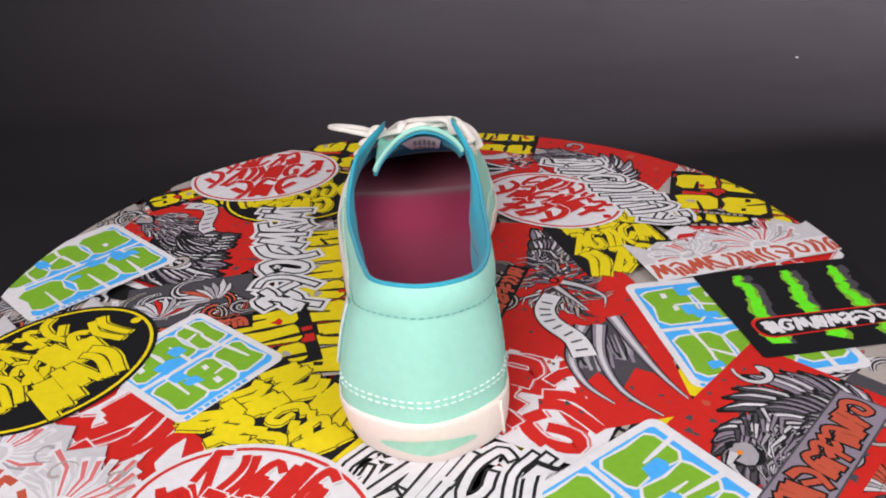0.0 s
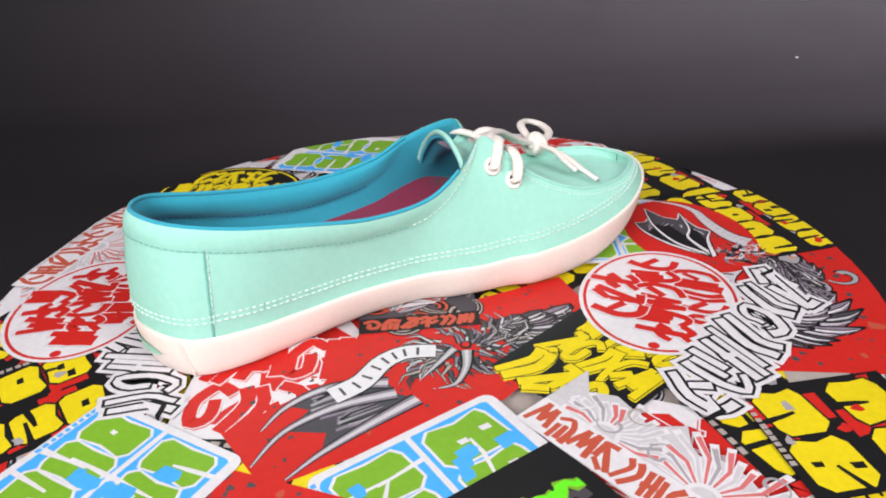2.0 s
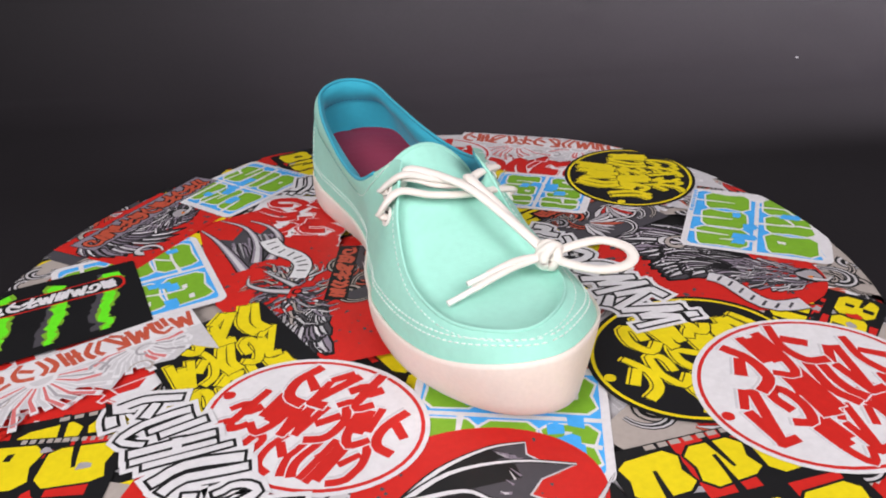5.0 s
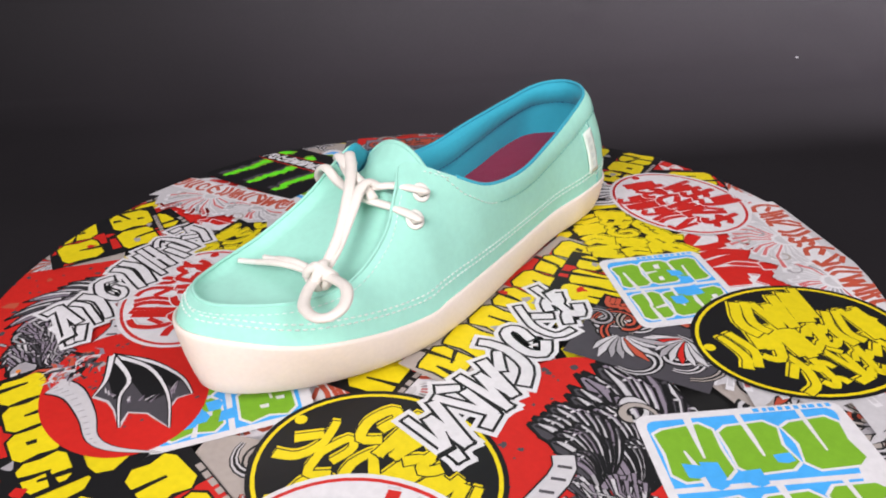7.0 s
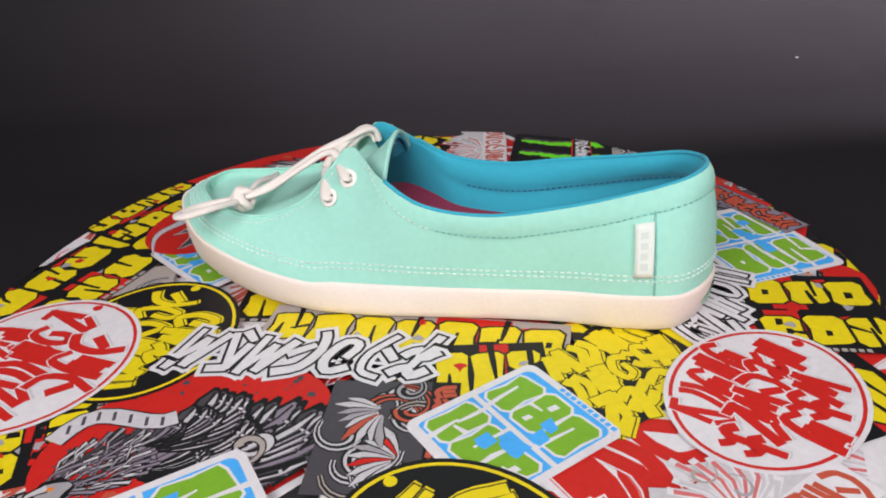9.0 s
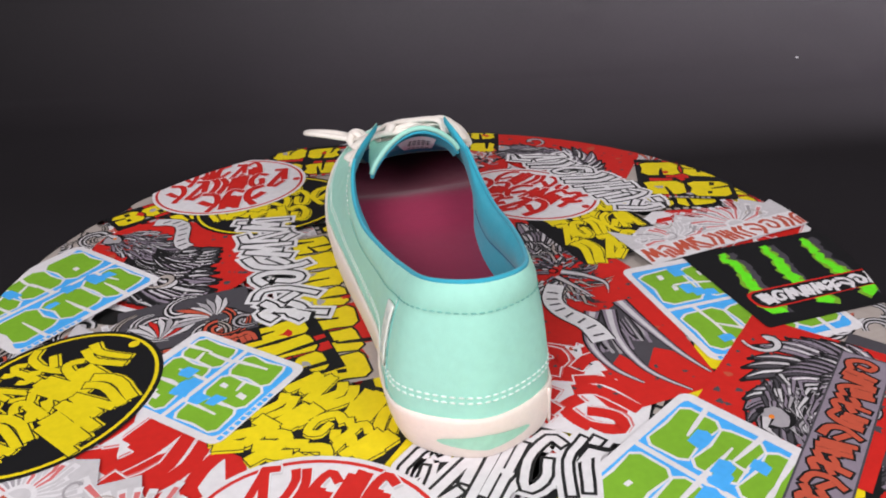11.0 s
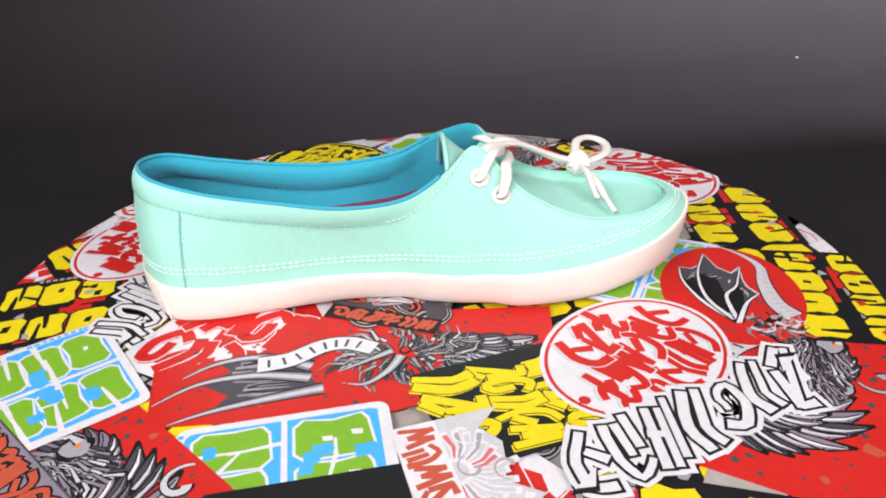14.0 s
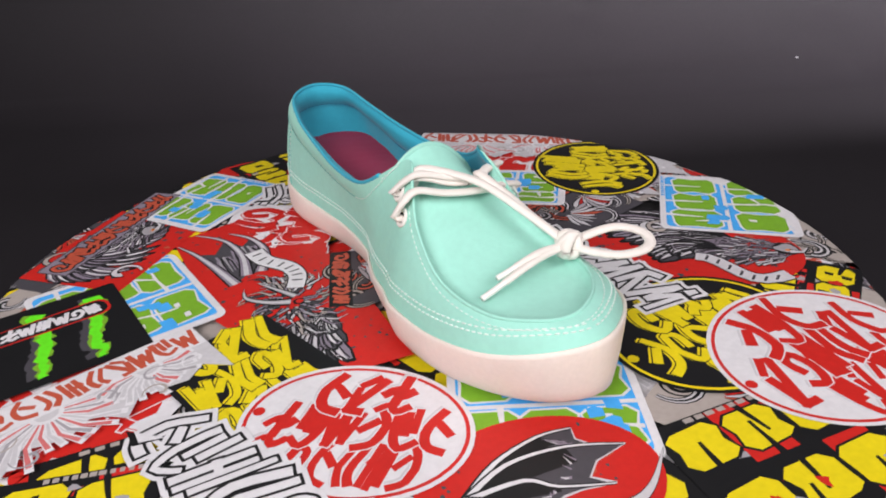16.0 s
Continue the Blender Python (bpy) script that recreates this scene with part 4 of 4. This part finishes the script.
def wall(u, v, out=0.0):
    """The upper's side at u round the shoe and v up it (0 welt, 1 top edge), moved outward by out."""
    u, v = np.broadcast_arrays(np.asarray(u, float), np.asarray(v, float))
    shape = u.shape
    u, v = u.ravel(), v.ravel()

    def at(u, v):
        f, c = spline(WELT, u % NC, True), spline(CROWN, u % NC, True)
        f = f.copy()
        inward = -np.stack([f[:, 0], f[:, 1] - np.clip(f[:, 1], -0.09, 0.09)], 1)
        f[:, :2] += inward / (np.linalg.norm(inward, axis=1)[:, None] + 1e-9) * 0.0012
        f[:, 2] -= 0.0015
        d = np.minimum(u % NC, NC - u % NC)
        toe = np.clip(1 - d / 4.5, 0, 1)[:, None]
        heel = np.clip(1 - abs(d - NC / 2) / 3, 0, 1)[:, None]
        flank = np.clip(1 - np.minimum(abs(u % NC - 16.5), abs(u % NC - 9.5)) / 3.5, 0, 1)[:, None]
        full = np.maximum(heel, 0.85 * flank)
        a = 0.25 - 0.09 * toe - 0.45 * full
        b = 0.62 + 0.16 * toe - 0.06 * full
        k = np.concatenate([f[:, :2] * (1 - a) + c[:, :2] * a, f[:, 2:] * (1 - b) + c[:, 2:] * b], 1)
        v = v[:, None]
        return f * (1 - v) ** 2 + 2 * k * v * (1 - v) + c * v**2

    p = at(u, v)
    if np.any(out):
        e = 1e-3
        tu, tv = at(u + e, v) - at(u - e, v), at(u, np.minimum(v + e, 1)) - at(u, np.minimum(v, 1) - e)
        n = np.cross(tv, tu)
        n /= np.linalg.norm(n, axis=1)[:, None] + 1e-12
        c = p.copy()
        c[:, 0] -= 0.0
        c[:, 1] -= np.clip(c[:, 1], -0.09, 0.09)
        c[:, 2] = 0
        n *= np.where((n * c).sum(1) < 0, -1, 1)[:, None]
        p = p + n * np.broadcast_to(np.asarray(out, float), shape).ravel()[:, None]
    return p.reshape(*shape, 3)


def height(u):
    return np.linalg.norm(spline(CROWN, np.asarray(u) % NC, True) - spline(WELT, np.asarray(u) % NC, True), axis=1) * 1.06


US = np.arange(0, NC, 0.125)


def outsole():
    g, w = spline(GROUND, US, True), spline(WELT, US, True)
    centre = np.array([0, 0.0, 0])
    inward = -np.stack([w[:, 0], w[:, 1] - np.clip(w[:, 1], -0.09, 0.09), 0 * w[:, 0]], 1)
    inward /= np.linalg.norm(inward, axis=1)[:, None] + 1e-9
    rings = [g + inward * 0.006, g + inward * 0.001, g + np.array([0, 0, 0.0012])]
    for t, push in ((0.25, 0.0006), (0.5, 0.0010), (0.75, 0.0009), (0.92, 0.0006)):
        rings.append(g * (1 - t) + w * t - inward * push)
    rings += [w - inward * 0.0001, w + inward * 0.0005 + np.array([0, 0, 0.0003]), w + inward * 0.0010 - np.array([0, 0, 0.0002]), w + inward * 0.0045 - np.array([0, 0, 0.0040])]
    n = len(US)
    verts, faces = np.concatenate(rings), grid_faces(len(rings), n, True)
    faces.append(tuple(range(n)))
    faces.append(tuple(range((len(rings) - 1) * n, len(rings) * n)))
    sole = part("outsole", verts, faces, CREAM, shoe, "cream rubber sole with a raised sidewall")
    # overlap of the rubber tape at the heel and the mint badge
    pts, path = [], []
    for u in np.linspace(12.42, 13.58, 25):
        gg, ww = spline(GROUND, u, True)[0], spline(WELT, u, True)[0]
        s = (u - 13) / 0.58
        half = 0.17 * max(0.0, 1 - abs(s)) ** 0.6 + 0.02
        out = np.array([gg[0], gg[1] + 0.09, 0])
        out /= np.linalg.norm(out)
        for q in (0.50 - half, 0.50 + half):
            pts.append(gg * (1 - q) + ww * q + out * 0.0016)
    part("heel_badge", pts, [(2 * i, 2 * i + 1, 2 * i + 3, 2 * i + 2) for i in range(24)], MINT_RUBBER, sole, "mint rubber lozenge on the heel")
    for u in (11.9,):
        path = []
        for q in np.linspace(0.05, 0.98, 8):
            gg, ww = spline(GROUND, u + 0.15 * q, True)[0], spline(WELT, u + 0.15 * q, True)[0]
            path.append(gg * (1 - q) + ww * q + np.array([0.0009, -0.0004, 0]))
        vv, ff = tube(path, 0.0007, 6)
        part("tape_end", vv, ff, CREAM, sole, "raised end of the rubber tape")


outsole()


def upper():
    vs = np.concatenate([np.linspace(0, 0.7, 10), np.linspace(0.73, 1, 14)])
    U, V = np.meshgrid(US, vs)
    d = np.minimum(U, NC - U)
    rear = np.clip((d - 7.2) / 1.5, 0, 1)
    H = np.tile(height(US), (len(vs), 1))
    depth = (1 - V) * H
    collar = rear * 0.0012 * np.sin(np.pi * np.clip(depth / 0.0118, 0, 1)) ** 0.7
    crease = 0.00012 * np.sin(U * 5.1 + 2 * V) * np.sin(V * 3.1) * (d < 11)
    outer = wall(U, V, collar + crease + 1e-6)
    n = len(US)
    ob = part("upper", outer.reshape(-1, 3), grid_faces(len(vs), n, True), MINT, shoe, "mint green canvas sides")
    # lining, padded towards its top edge
    vl = np.concatenate([[1.0, 0.985], np.linspace(0.95, 0.06, 18)])
    U, V = np.meshgrid(US, vl)
    H = np.tile(height(US), (len(vl), 1))
    depth = (1 - V) * H
    pad = rear[:1] * 0.0030 * np.sin(np.pi * np.clip(depth / 0.0155, 0, 1)) ** 0.6
    thick = np.clip(depth / 0.002, 0.12, 1) * 0.0019 + 0.0018 * np.clip(1 - V * 3, 0, 1)
    inner = wall(U, V, -(thick + pad))
    part("lining", inner.reshape(-1, 3), grid_faces(len(vl), n, True), TURQ, shoe, "turquoise cloth lining with a padded collar")
    ui = np.arange(7.1, 18.95, 0.1)
    vv, ff = tube(wall(ui, np.full(len(ui), 1.0), -0.0006), 0.0010, 8)
    part("topline_binding", vv, ff, TURQ, shoe, "thin turquoise binding round the opening")
    ui = np.concatenate([np.arange(20.25, NC, 0.1), np.arange(0, 5.85, 0.1)])
    vv, ff = tube(wall(ui, np.full(len(ui), 1.0)) + np.array([0, 0, 0.0001]), 0.0008, 8, taper=lambda q: min(1, 0.35 + 12 * q, 0.35 + 12 * (1 - q)))
    part("apron_seam", vv, ff, MINT, shoe, "raised mint seam round the toe panel")
    # thin dark cords paint the shade along the heel seam's crease
    for sgn, u0, u1 in ((1, 11.35, 11.5), (-1, 14.6, 14.55)):
        q = np.linspace(0.0, 0.985, 20)
        vv, ff = tube(wall(u0 * q + u1 * (1 - q), q, 0.0001), 0.0005, 6)
        part("heel_seam", vv, ff, SEAM_SHADE, shoe, "upright seam beside the heel, its crease shade painted dark teal")
    return ob


UP = upper()


def dashes(name, us, vs, mat, step=0.0034, long=0.0023, thick=0.00042, out=0.0003, parent=None):
    """A row of stitches along the path (us, vs) on the wall."""
    p = wall(us, vs, out)
    seg = np.linalg.norm(np.diff(p, axis=0), axis=1)
    s = np.concatenate([[0], np.cumsum(seg)])
    verts, faces = [], []
    a = 0.0
    while a + long < s[-1]:
        ends = []
        for x in (a, a + long):
            ends.append(np.array([np.interp(x, s, p[:, k]) for k in range(3)]))
        t = ends[1] - ends[0]
        t /= np.linalg.norm(t)
        side = np.cross(t, [0.3, 0.2, 0.93])
        side /= np.linalg.norm(side)
        up = np.cross(side, t)
        k = len(verts)
        for e, w in ((0, 0.5), (0.25, 1), (0.75, 1), (1, 0.5)):
            c = ends[0] * (1 - e) + ends[1] * e
            verts += [c + side * thick * w, c + up * thick * w, c - side * thick * w, c - up * thick * w]
        for r in range(3):
            for q in range(4):
                faces.append((k + r * 4 + q, k + r * 4 + (q + 1) % 4, k + r * 4 + 4 + (q + 1) % 4, k + r * 4 + 4 + q))
        faces += [(k, k + 1, k + 2, k + 3), (k + 12, k + 13, k + 14, k + 15)]
        a += step
    return part(name, verts, faces, mat, parent or UP)


def stitching():
    u = np.arange(0, NC, 0.05)
    h = height(u)
    for d in (0.0080, 0.0103):
        dashes("stitching", u, d / h, THREAD, 0.0031, 0.0021, 0.00042, 0.00022)
    # collar row from 8.3 to 17.9 is darkened for its shadowed stitch holes
    for u, mat in ((np.arange(6.35, 8.3, 0.03), THREAD), (np.arange(8.3, 17.9, 0.05), SEAM_SHADE), (np.arange(17.9, 19.35, 0.03), THREAD)):
        drop = 0.0005 + 0.0110 * np.clip(np.minimum((u - 6.35) / 0.9, (19.33 - u) / 0.35), 0, 1) ** 0.6
        dashes("stitching", u, 1 - drop / height(u), mat, 0.0029, 0.0019, 0.00030, 0.0006)
    u = np.concatenate([np.arange(20.9, NC, 0.05), np.arange(NC, NC + 5.1, 0.05)])
    dashes("stitching", u, 1 - 0.0042 / height(u), THREAD, 0.0029, 0.0018, 0.00026, 0.0002)
    for u0, u1 in ((11.35, 11.5), (14.6, 14.55)):
        q = np.linspace(0.12, 0.96, 30)
        dashes("stitching", u0 * q + u1 * (1 - q) - 0.045 * (1 if u0 < 13 else -1), q, THREAD, 0.0030, 0.0020, 0.0003)
    for us in (np.linspace(6.35, 6.9, 12), np.linspace(19.15, 19.75, 12)):
        dashes("stitching", us, 1 - np.linspace(0.003, 0.005, 12) / height(us), THREAD, 0.0028, 0.0018, 0.0003)
    u = np.arange(8.2, 18.0, 0.05)
    dashes("stitching", u, 1 - 0.0152 / height(u), THREAD_BLUE, 0.0030, 0.0020, 0.0004, -0.0027)


stitching()


def insole():
    verts, cols = [], 15
    us = np.linspace(0.02, NC / 2 - 0.02, 90)
    right, left = wall(us, np.full(90, 0.32), -0.0012), wall(NC - us, np.full(90, 0.32), -0.0012)
    for L, R in zip(left, right):
        for j in range(cols):
            q = j / (cols - 1)
            p = L * (1 - q) + R * q
            p[2] -= 0.0014 * math.sin(math.pi * q)
            verts.append(p)
    part("insole", verts, grid_faces(90, cols, False), MAGENTA, shoe, "magenta cloth insole")


insole()


def apron_and_tongue():
    N, M, K = 28, 14, 25
    rows = []
    for k in range(N + 1):
        u = 0.02 + 5.15 * k / N
        R, L = spline(CROWN, u, True)[0], spline(CROWN, NC - u, True)[0]
        rows.append((L, R, k / N))
    ends = [((-.0225, .028, .0570), (.0220, .028, .0590), .0628), ((-.0225, .019, .0525), (.0215, .020, .0580), .0698), ((-.0228, .0118, .0560), (.0225, .0125, .0640), .0772)]
    verts = []
    for L, R, t in rows:
        dip = 0.0030 + 0.0028 * t * t
        for j in range(K):
            s = j / (K - 1)
            p = L * (1 - s) + R * s
            arch = math.sin(math.pi * s)
            rise = -0.0024 + 0.0050 * t if t < 0.4 else -0.0004 + 0.0040 * (t - 0.4) / 0.6 - 0.0055 * max(0, (t - 0.7) / 0.3) ** 1.5
            edge = dip * min(1, min(s, 1 - s) / 0.06) * (1 - 0.5 * arch * t)
            p = p + np.array([0, 0, rise * arch - edge])
            verts.append(p)
    last = verts[-K:]
    for m in range(1, M + 1):
        q = m / M * len(ends)
        i = min(int(q), len(ends) - 1)
        f = q - i
        lo = ends[i - 1] if i else None
        hi = ends[i]
        for j in range(K):
            s = j / (K - 1)

            def sect(e):
                L, R, top = np.array(e[0]), np.array(e[1]), e[2]
                p = L * (1 - s) + R * s
                p[2] += (top - (L[2] + R[2]) / 2) * math.sin(math.pi * s) ** 0.75
                return p
            a = last[j] if lo is None else sect(lo)
            verts.append(a * (1 - f) + sect(hi) * f)
    n_rows = N + 1 + M
    part("tongue", verts, grid_faces(n_rows, K, False), MINT, shoe, "mint canvas toe panel running up into the tongue")
    back = [v + np.array([0, 0, -0.0019]) for v in verts[(N - 6) * K:]]
    part("tongue_lining", back, grid_faces(n_rows - N + 6, K, False), TURQ, shoe, "turquoise lining under the tongue")
    rim = [v + np.array([0, -0.0002, -0.0009]) for v in verts[-K:]]
    vv, ff = tube(spline(rim, np.linspace(0, K - 1, 60)), 0.0013, 8)
    part("tongue_edge", vv, ff, MINT, shoe, "thick mint edge of the tongue")
    vv, ff = tube(spline([p + np.array([0, 0.0006, -0.0022]) for p in rim], np.linspace(0, K - 1, 60)), 0.0011, 8)
    part("tongue_binding", vv, ff, TURQ, shoe, "turquoise binding under the tongue's edge")
    # white label under the tongue, with bars for its small print
    def under(r, c, drop):
        i = int(c)
        p = verts[(n_rows - 11 + r) * K + i] * (1 - c + i) + verts[(n_rows - 11 + r) * K + i + 1] * (c - i)
        return p + np.array([0, -0.0004, -drop])
    pts = [under(r, 10.5 - 0.35 * r + j * (0.95 + 0.05 * r), 0.0030) for r in range(9) for j in range(9)]
    lab = part("tongue_label", pts, grid_faces(9, 9, False), PAPER, shoe, "white printed label inside the tongue")
    pts, fs = [], []
    for r in (2, 4, 5, 6):
        for j in range(5):
            k = len(pts)
            a, b = under(r, 11.0 + j * 1.3, 0.0034), under(r, 11.9 + j * 1.3, 0.0034)
            c, d = under(r + 1, 11.9 + j * 1.3, 0.0034), under(r + 1, 11.0 + j * 1.3, 0.0034)
            pts += [a, b, b * 0.5 + c * 0.5, a * 0.5 + d * 0.5]
            fs.append((k, k + 1, k + 2, k + 3))
    part("print_bars", pts, fs, SHADE_AND_INK, lab)


apron_and_tongue()


def nearest(point, u0, u1):
    u, v = np.meshgrid(np.linspace(u0, u1, 90), np.linspace(0.3, 1, 70))
    p = wall(u, v)
    i = np.argmin(np.linalg.norm(p - np.array(point), axis=2))
    return u.ravel()[i], v.ravel()[i]


EYELETS = [(.0289, .0264, .0652), (.0324, .0358, .0572), (-.0309, .0361, .0556), (-.0269, .0270, .0639)]
SEATS = []


def eyelets():
    for p in EYELETS:
        u, v = nearest(p, *((3.5, 7.5) if p[0] > 0 else (18.5, 22.5)))
        c, o = wall([u], [v])[0], wall([u], [v], 0.001)[0]
        n = (o - c) / np.linalg.norm(o - c)
        a = np.cross(n, [0, 0, 1.0])
        a /= np.linalg.norm(a)
        b = np.cross(n, a)
        ring = [c + n * 0.0006 + (a * math.cos(t) + b * math.sin(t)) * 0.0034 for t in np.linspace(0, 2 * math.pi, 24, endpoint=False)]
        verts, S = [], 8
        for k in range(24):
            t = 2 * math.pi * k / 24
            rad = a * math.cos(t) + b * math.sin(t)
            for s in range(S):
                q = 2 * math.pi * s / S
                verts.append(c + n * (0.0004 + 0.0007 * math.sin(q)) + rad * (0.0034 + 0.0012 * math.cos(q)))
        faces = grid_faces(24, S, True) + [((23) * S + s, 23 * S + (s + 1) % S, (s + 1) % S, s) for s in range(S)]
        e = part("eyelet", verts, faces, RING, UP, "cream enamelled metal eyelet")
        # no hole is cut: a flat dark disc paints the shade within the ring
        disc = [c + n * 0.0005 + (a * math.cos(t) + b * math.sin(t)) * 0.0028 for t in np.linspace(0, 2 * math.pi, 20, endpoint=False)]
        part("eyelet_hole_shade", disc, [tuple(range(20))], SHADE_AND_INK, e)
        SEATS.append((c, n))


eyelets()

KNOT = np.array([-.0235, .0863, .0474])


def lace(name, pts, radius=0.0026, flat=0.58, label=""):
    path = spline(np.array(pts), np.linspace(0, len(pts) - 1, 14 * len(pts)))
    vv, ff = tube(path, radius, 10, flat)
    return part(name, vv, ff, LACE, shoe, label)


def laces():
    (ru, nru), (rl, nrl), (ll, nll), (lu, nlu) = SEATS
    K = KNOT
    # crossing strands between the eyelets
    lace("lace_strand", [lu - nlu * .001, lu + nlu * .003, (-.0170, .0345, .0672), (-.0060, .0400, .0660), (.0060, .0390, .0675), (.0150, .0350, .0705), (.0190, .0315, .0700), (.0195, .0290, .0660)])
    lace("lace_strand", [ll - nll * .001, ll + nll * .003, (-.0215, .0405, .0600), (-.0080, .0445, .0622), (.0100, .0430, .0648), (.0230, .0395, .0680), (.0295, .0385, .0645), rl + nrl * .0035, rl - nrl * .001])
    lace("lace_strand", [ru - nru * .001, ru + nru * .003, (.0200, .0335, .0728), (.0080, .0385, .0706), (-.0050, .0420, .0672), (-.0130, .0440, .0632)])
    lace("lace_strand", [(.0185, .0265, .0670), (.0178, .0285, .0722), (.0140, .0320, .0738), (.0050, .0395, .0716), (-.0050, .0510, .0672), (-.0165, .0690, .0560), K])
    lace("lace_strand", [(-.0110, .0380, .0665), (-.0080, .0410, .0690), (-.0085, .0470, .0680), (-.0130, .0570, .0622), (-.0195, .0730, .0525), K + np.array([-0.001, 0, 0.001])])
    # knot: wrapped cords
    for tilt, r in ((0, .0054), (60, .0050), (120, .0052)):
        ring = []
        for k in range(28):
            a = 2 * math.pi * k / 28
            m = Euler((radians(70), radians(tilt), radians(35 + tilt))).to_matrix()
            ring.append(np.array(m @ Vector((r * math.cos(a), r * 0.85 * math.sin(a), 0.0006 * math.sin(2 * a)))) + K)
        vv, ff = tube(ring, 0.0025, 8, 0.8, True)
        part("lace_knot", vv, ff, LACE, shoe, "tight cream knot")
    # bow loop that stands out over the side
    T = np.array([-.0517, .1054, .0490])
    d = T - K
    side = np.array([d[1], -d[0], 0]) / np.linalg.norm(d[:2])
    up = np.array([0, 0, 1.0])
    w = side * 0.0076 - up * 0.0030
    lace("lace_loop", [K, K + d * .25 + w * .75 + up * .0015, K + d * .60 + w * 1.15 + up * .002, K + d * .90 + w * .75 + up * .001, T, K + d * .90 - w * .75 - up * .0005, K + d * .60 - w * 1.05, K + d * .25 - w * .6, K], 0.0025, 0.62, "cream bow loop")
    # loose ends with aglets
    for end, lift in (((.0254, .0924, .0408), .0025), ((.0142, .0867, .0437), .0030)):
        e = np.array(end)
        mid = (K + e) / 2 + np.array([0, .0005, lift])
        lace("lace_end", [K, K * .7 + e * .3 + np.array([0, 0, lift * .8]), mid, K * .25 + e * .75 + np.array([0, 0, lift * .4])], 0.0018, 0.75)
        vv, ff = tube(spline(np.array([K * .27 + e * .73 + np.array([0, 0, lift * .42]), K * .1 + e * .9 + np.array([0, 0, lift * .1]), e]), np.linspace(0, 2, 8)), 0.0013, 8)
        part("aglet", vv, ff, RING, shoe, "pale plastic lace tip")


laces()


def side_tab():
    """White woven tab sewn into the heel seam."""
    us, vs = np.linspace(14.60, 14.90, 6), np.linspace(0.20, 0.70, 10)
    U, V = np.meshgrid(us, vs)
    a, b = wall(U, V, 0.0006).reshape(-1, 3), wall(U, V, 0.0015).reshape(-1, 3)
    n = len(a)
    faces = [tuple(q) for q in grid_faces(10, 6, False)] + [tuple(i + n for i in q) for q in grid_faces(10, 6, False)]
    edge = list(range(6)) + [6 * r + 5 for r in range(1, 10)] + list(range(58, 53, -1)) + [6 * r for r in range(8, 0, -1)]
    faces += [(edge[i], edge[(i + 1) % len(edge)], edge[(i + 1) % len(edge)] + n, edge[i] + n) for i in range(len(edge))]
    tab = part("side_tab", np.concatenate([a, b]), faces, LABEL_WHITE, UP, "small white woven side tab")
    pts, fs = [], []
    for k in range(4):
        v0 = 0.27 + 0.095 * k
        q = wall([14.69, 14.81, 14.81, 14.69], [v0, v0, v0 + 0.06, v0 + 0.06], 0.0018)
        fs.append(tuple(range(4 * k, 4 * k + 4)))
        pts += list(q)
    part("tab_print", pts, fs, LABEL_MARK, tab)


side_tab()
SHOE_Z = float(Art.tops[26:40, 12:54].max()) + 0.0001
shoe.location = (0, 0, SHOE_Z)

# small white fleck on the backdrop
spot = on_sheet(2 * 0.8973 - 1, 0.435)
v, f = tube([(spot.x - 0.0014, spot.y - 0.006, spot.z), (spot.x, spot.y - 0.008, spot.z + 0.0004), (spot.x + 0.0014, spot.y - 0.006, spot.z)], 0.0011, 8)
tagged(part("lint_fleck", v, f, LINT), "tiny white lint fleck on the black backdrop", "lint")


def motions():
    rows = [(0.5 * k, 0.5 * k * TURN_RATE) for k in range(33)]
    walk(table, [(t, pose(0, 0, 0, 0, 0, a)) for t, a in rows])
    walk(shoe, [(t, pose(0, 0, SHOE_Z, 0, 0, a)) for t, a in rows])


motions()
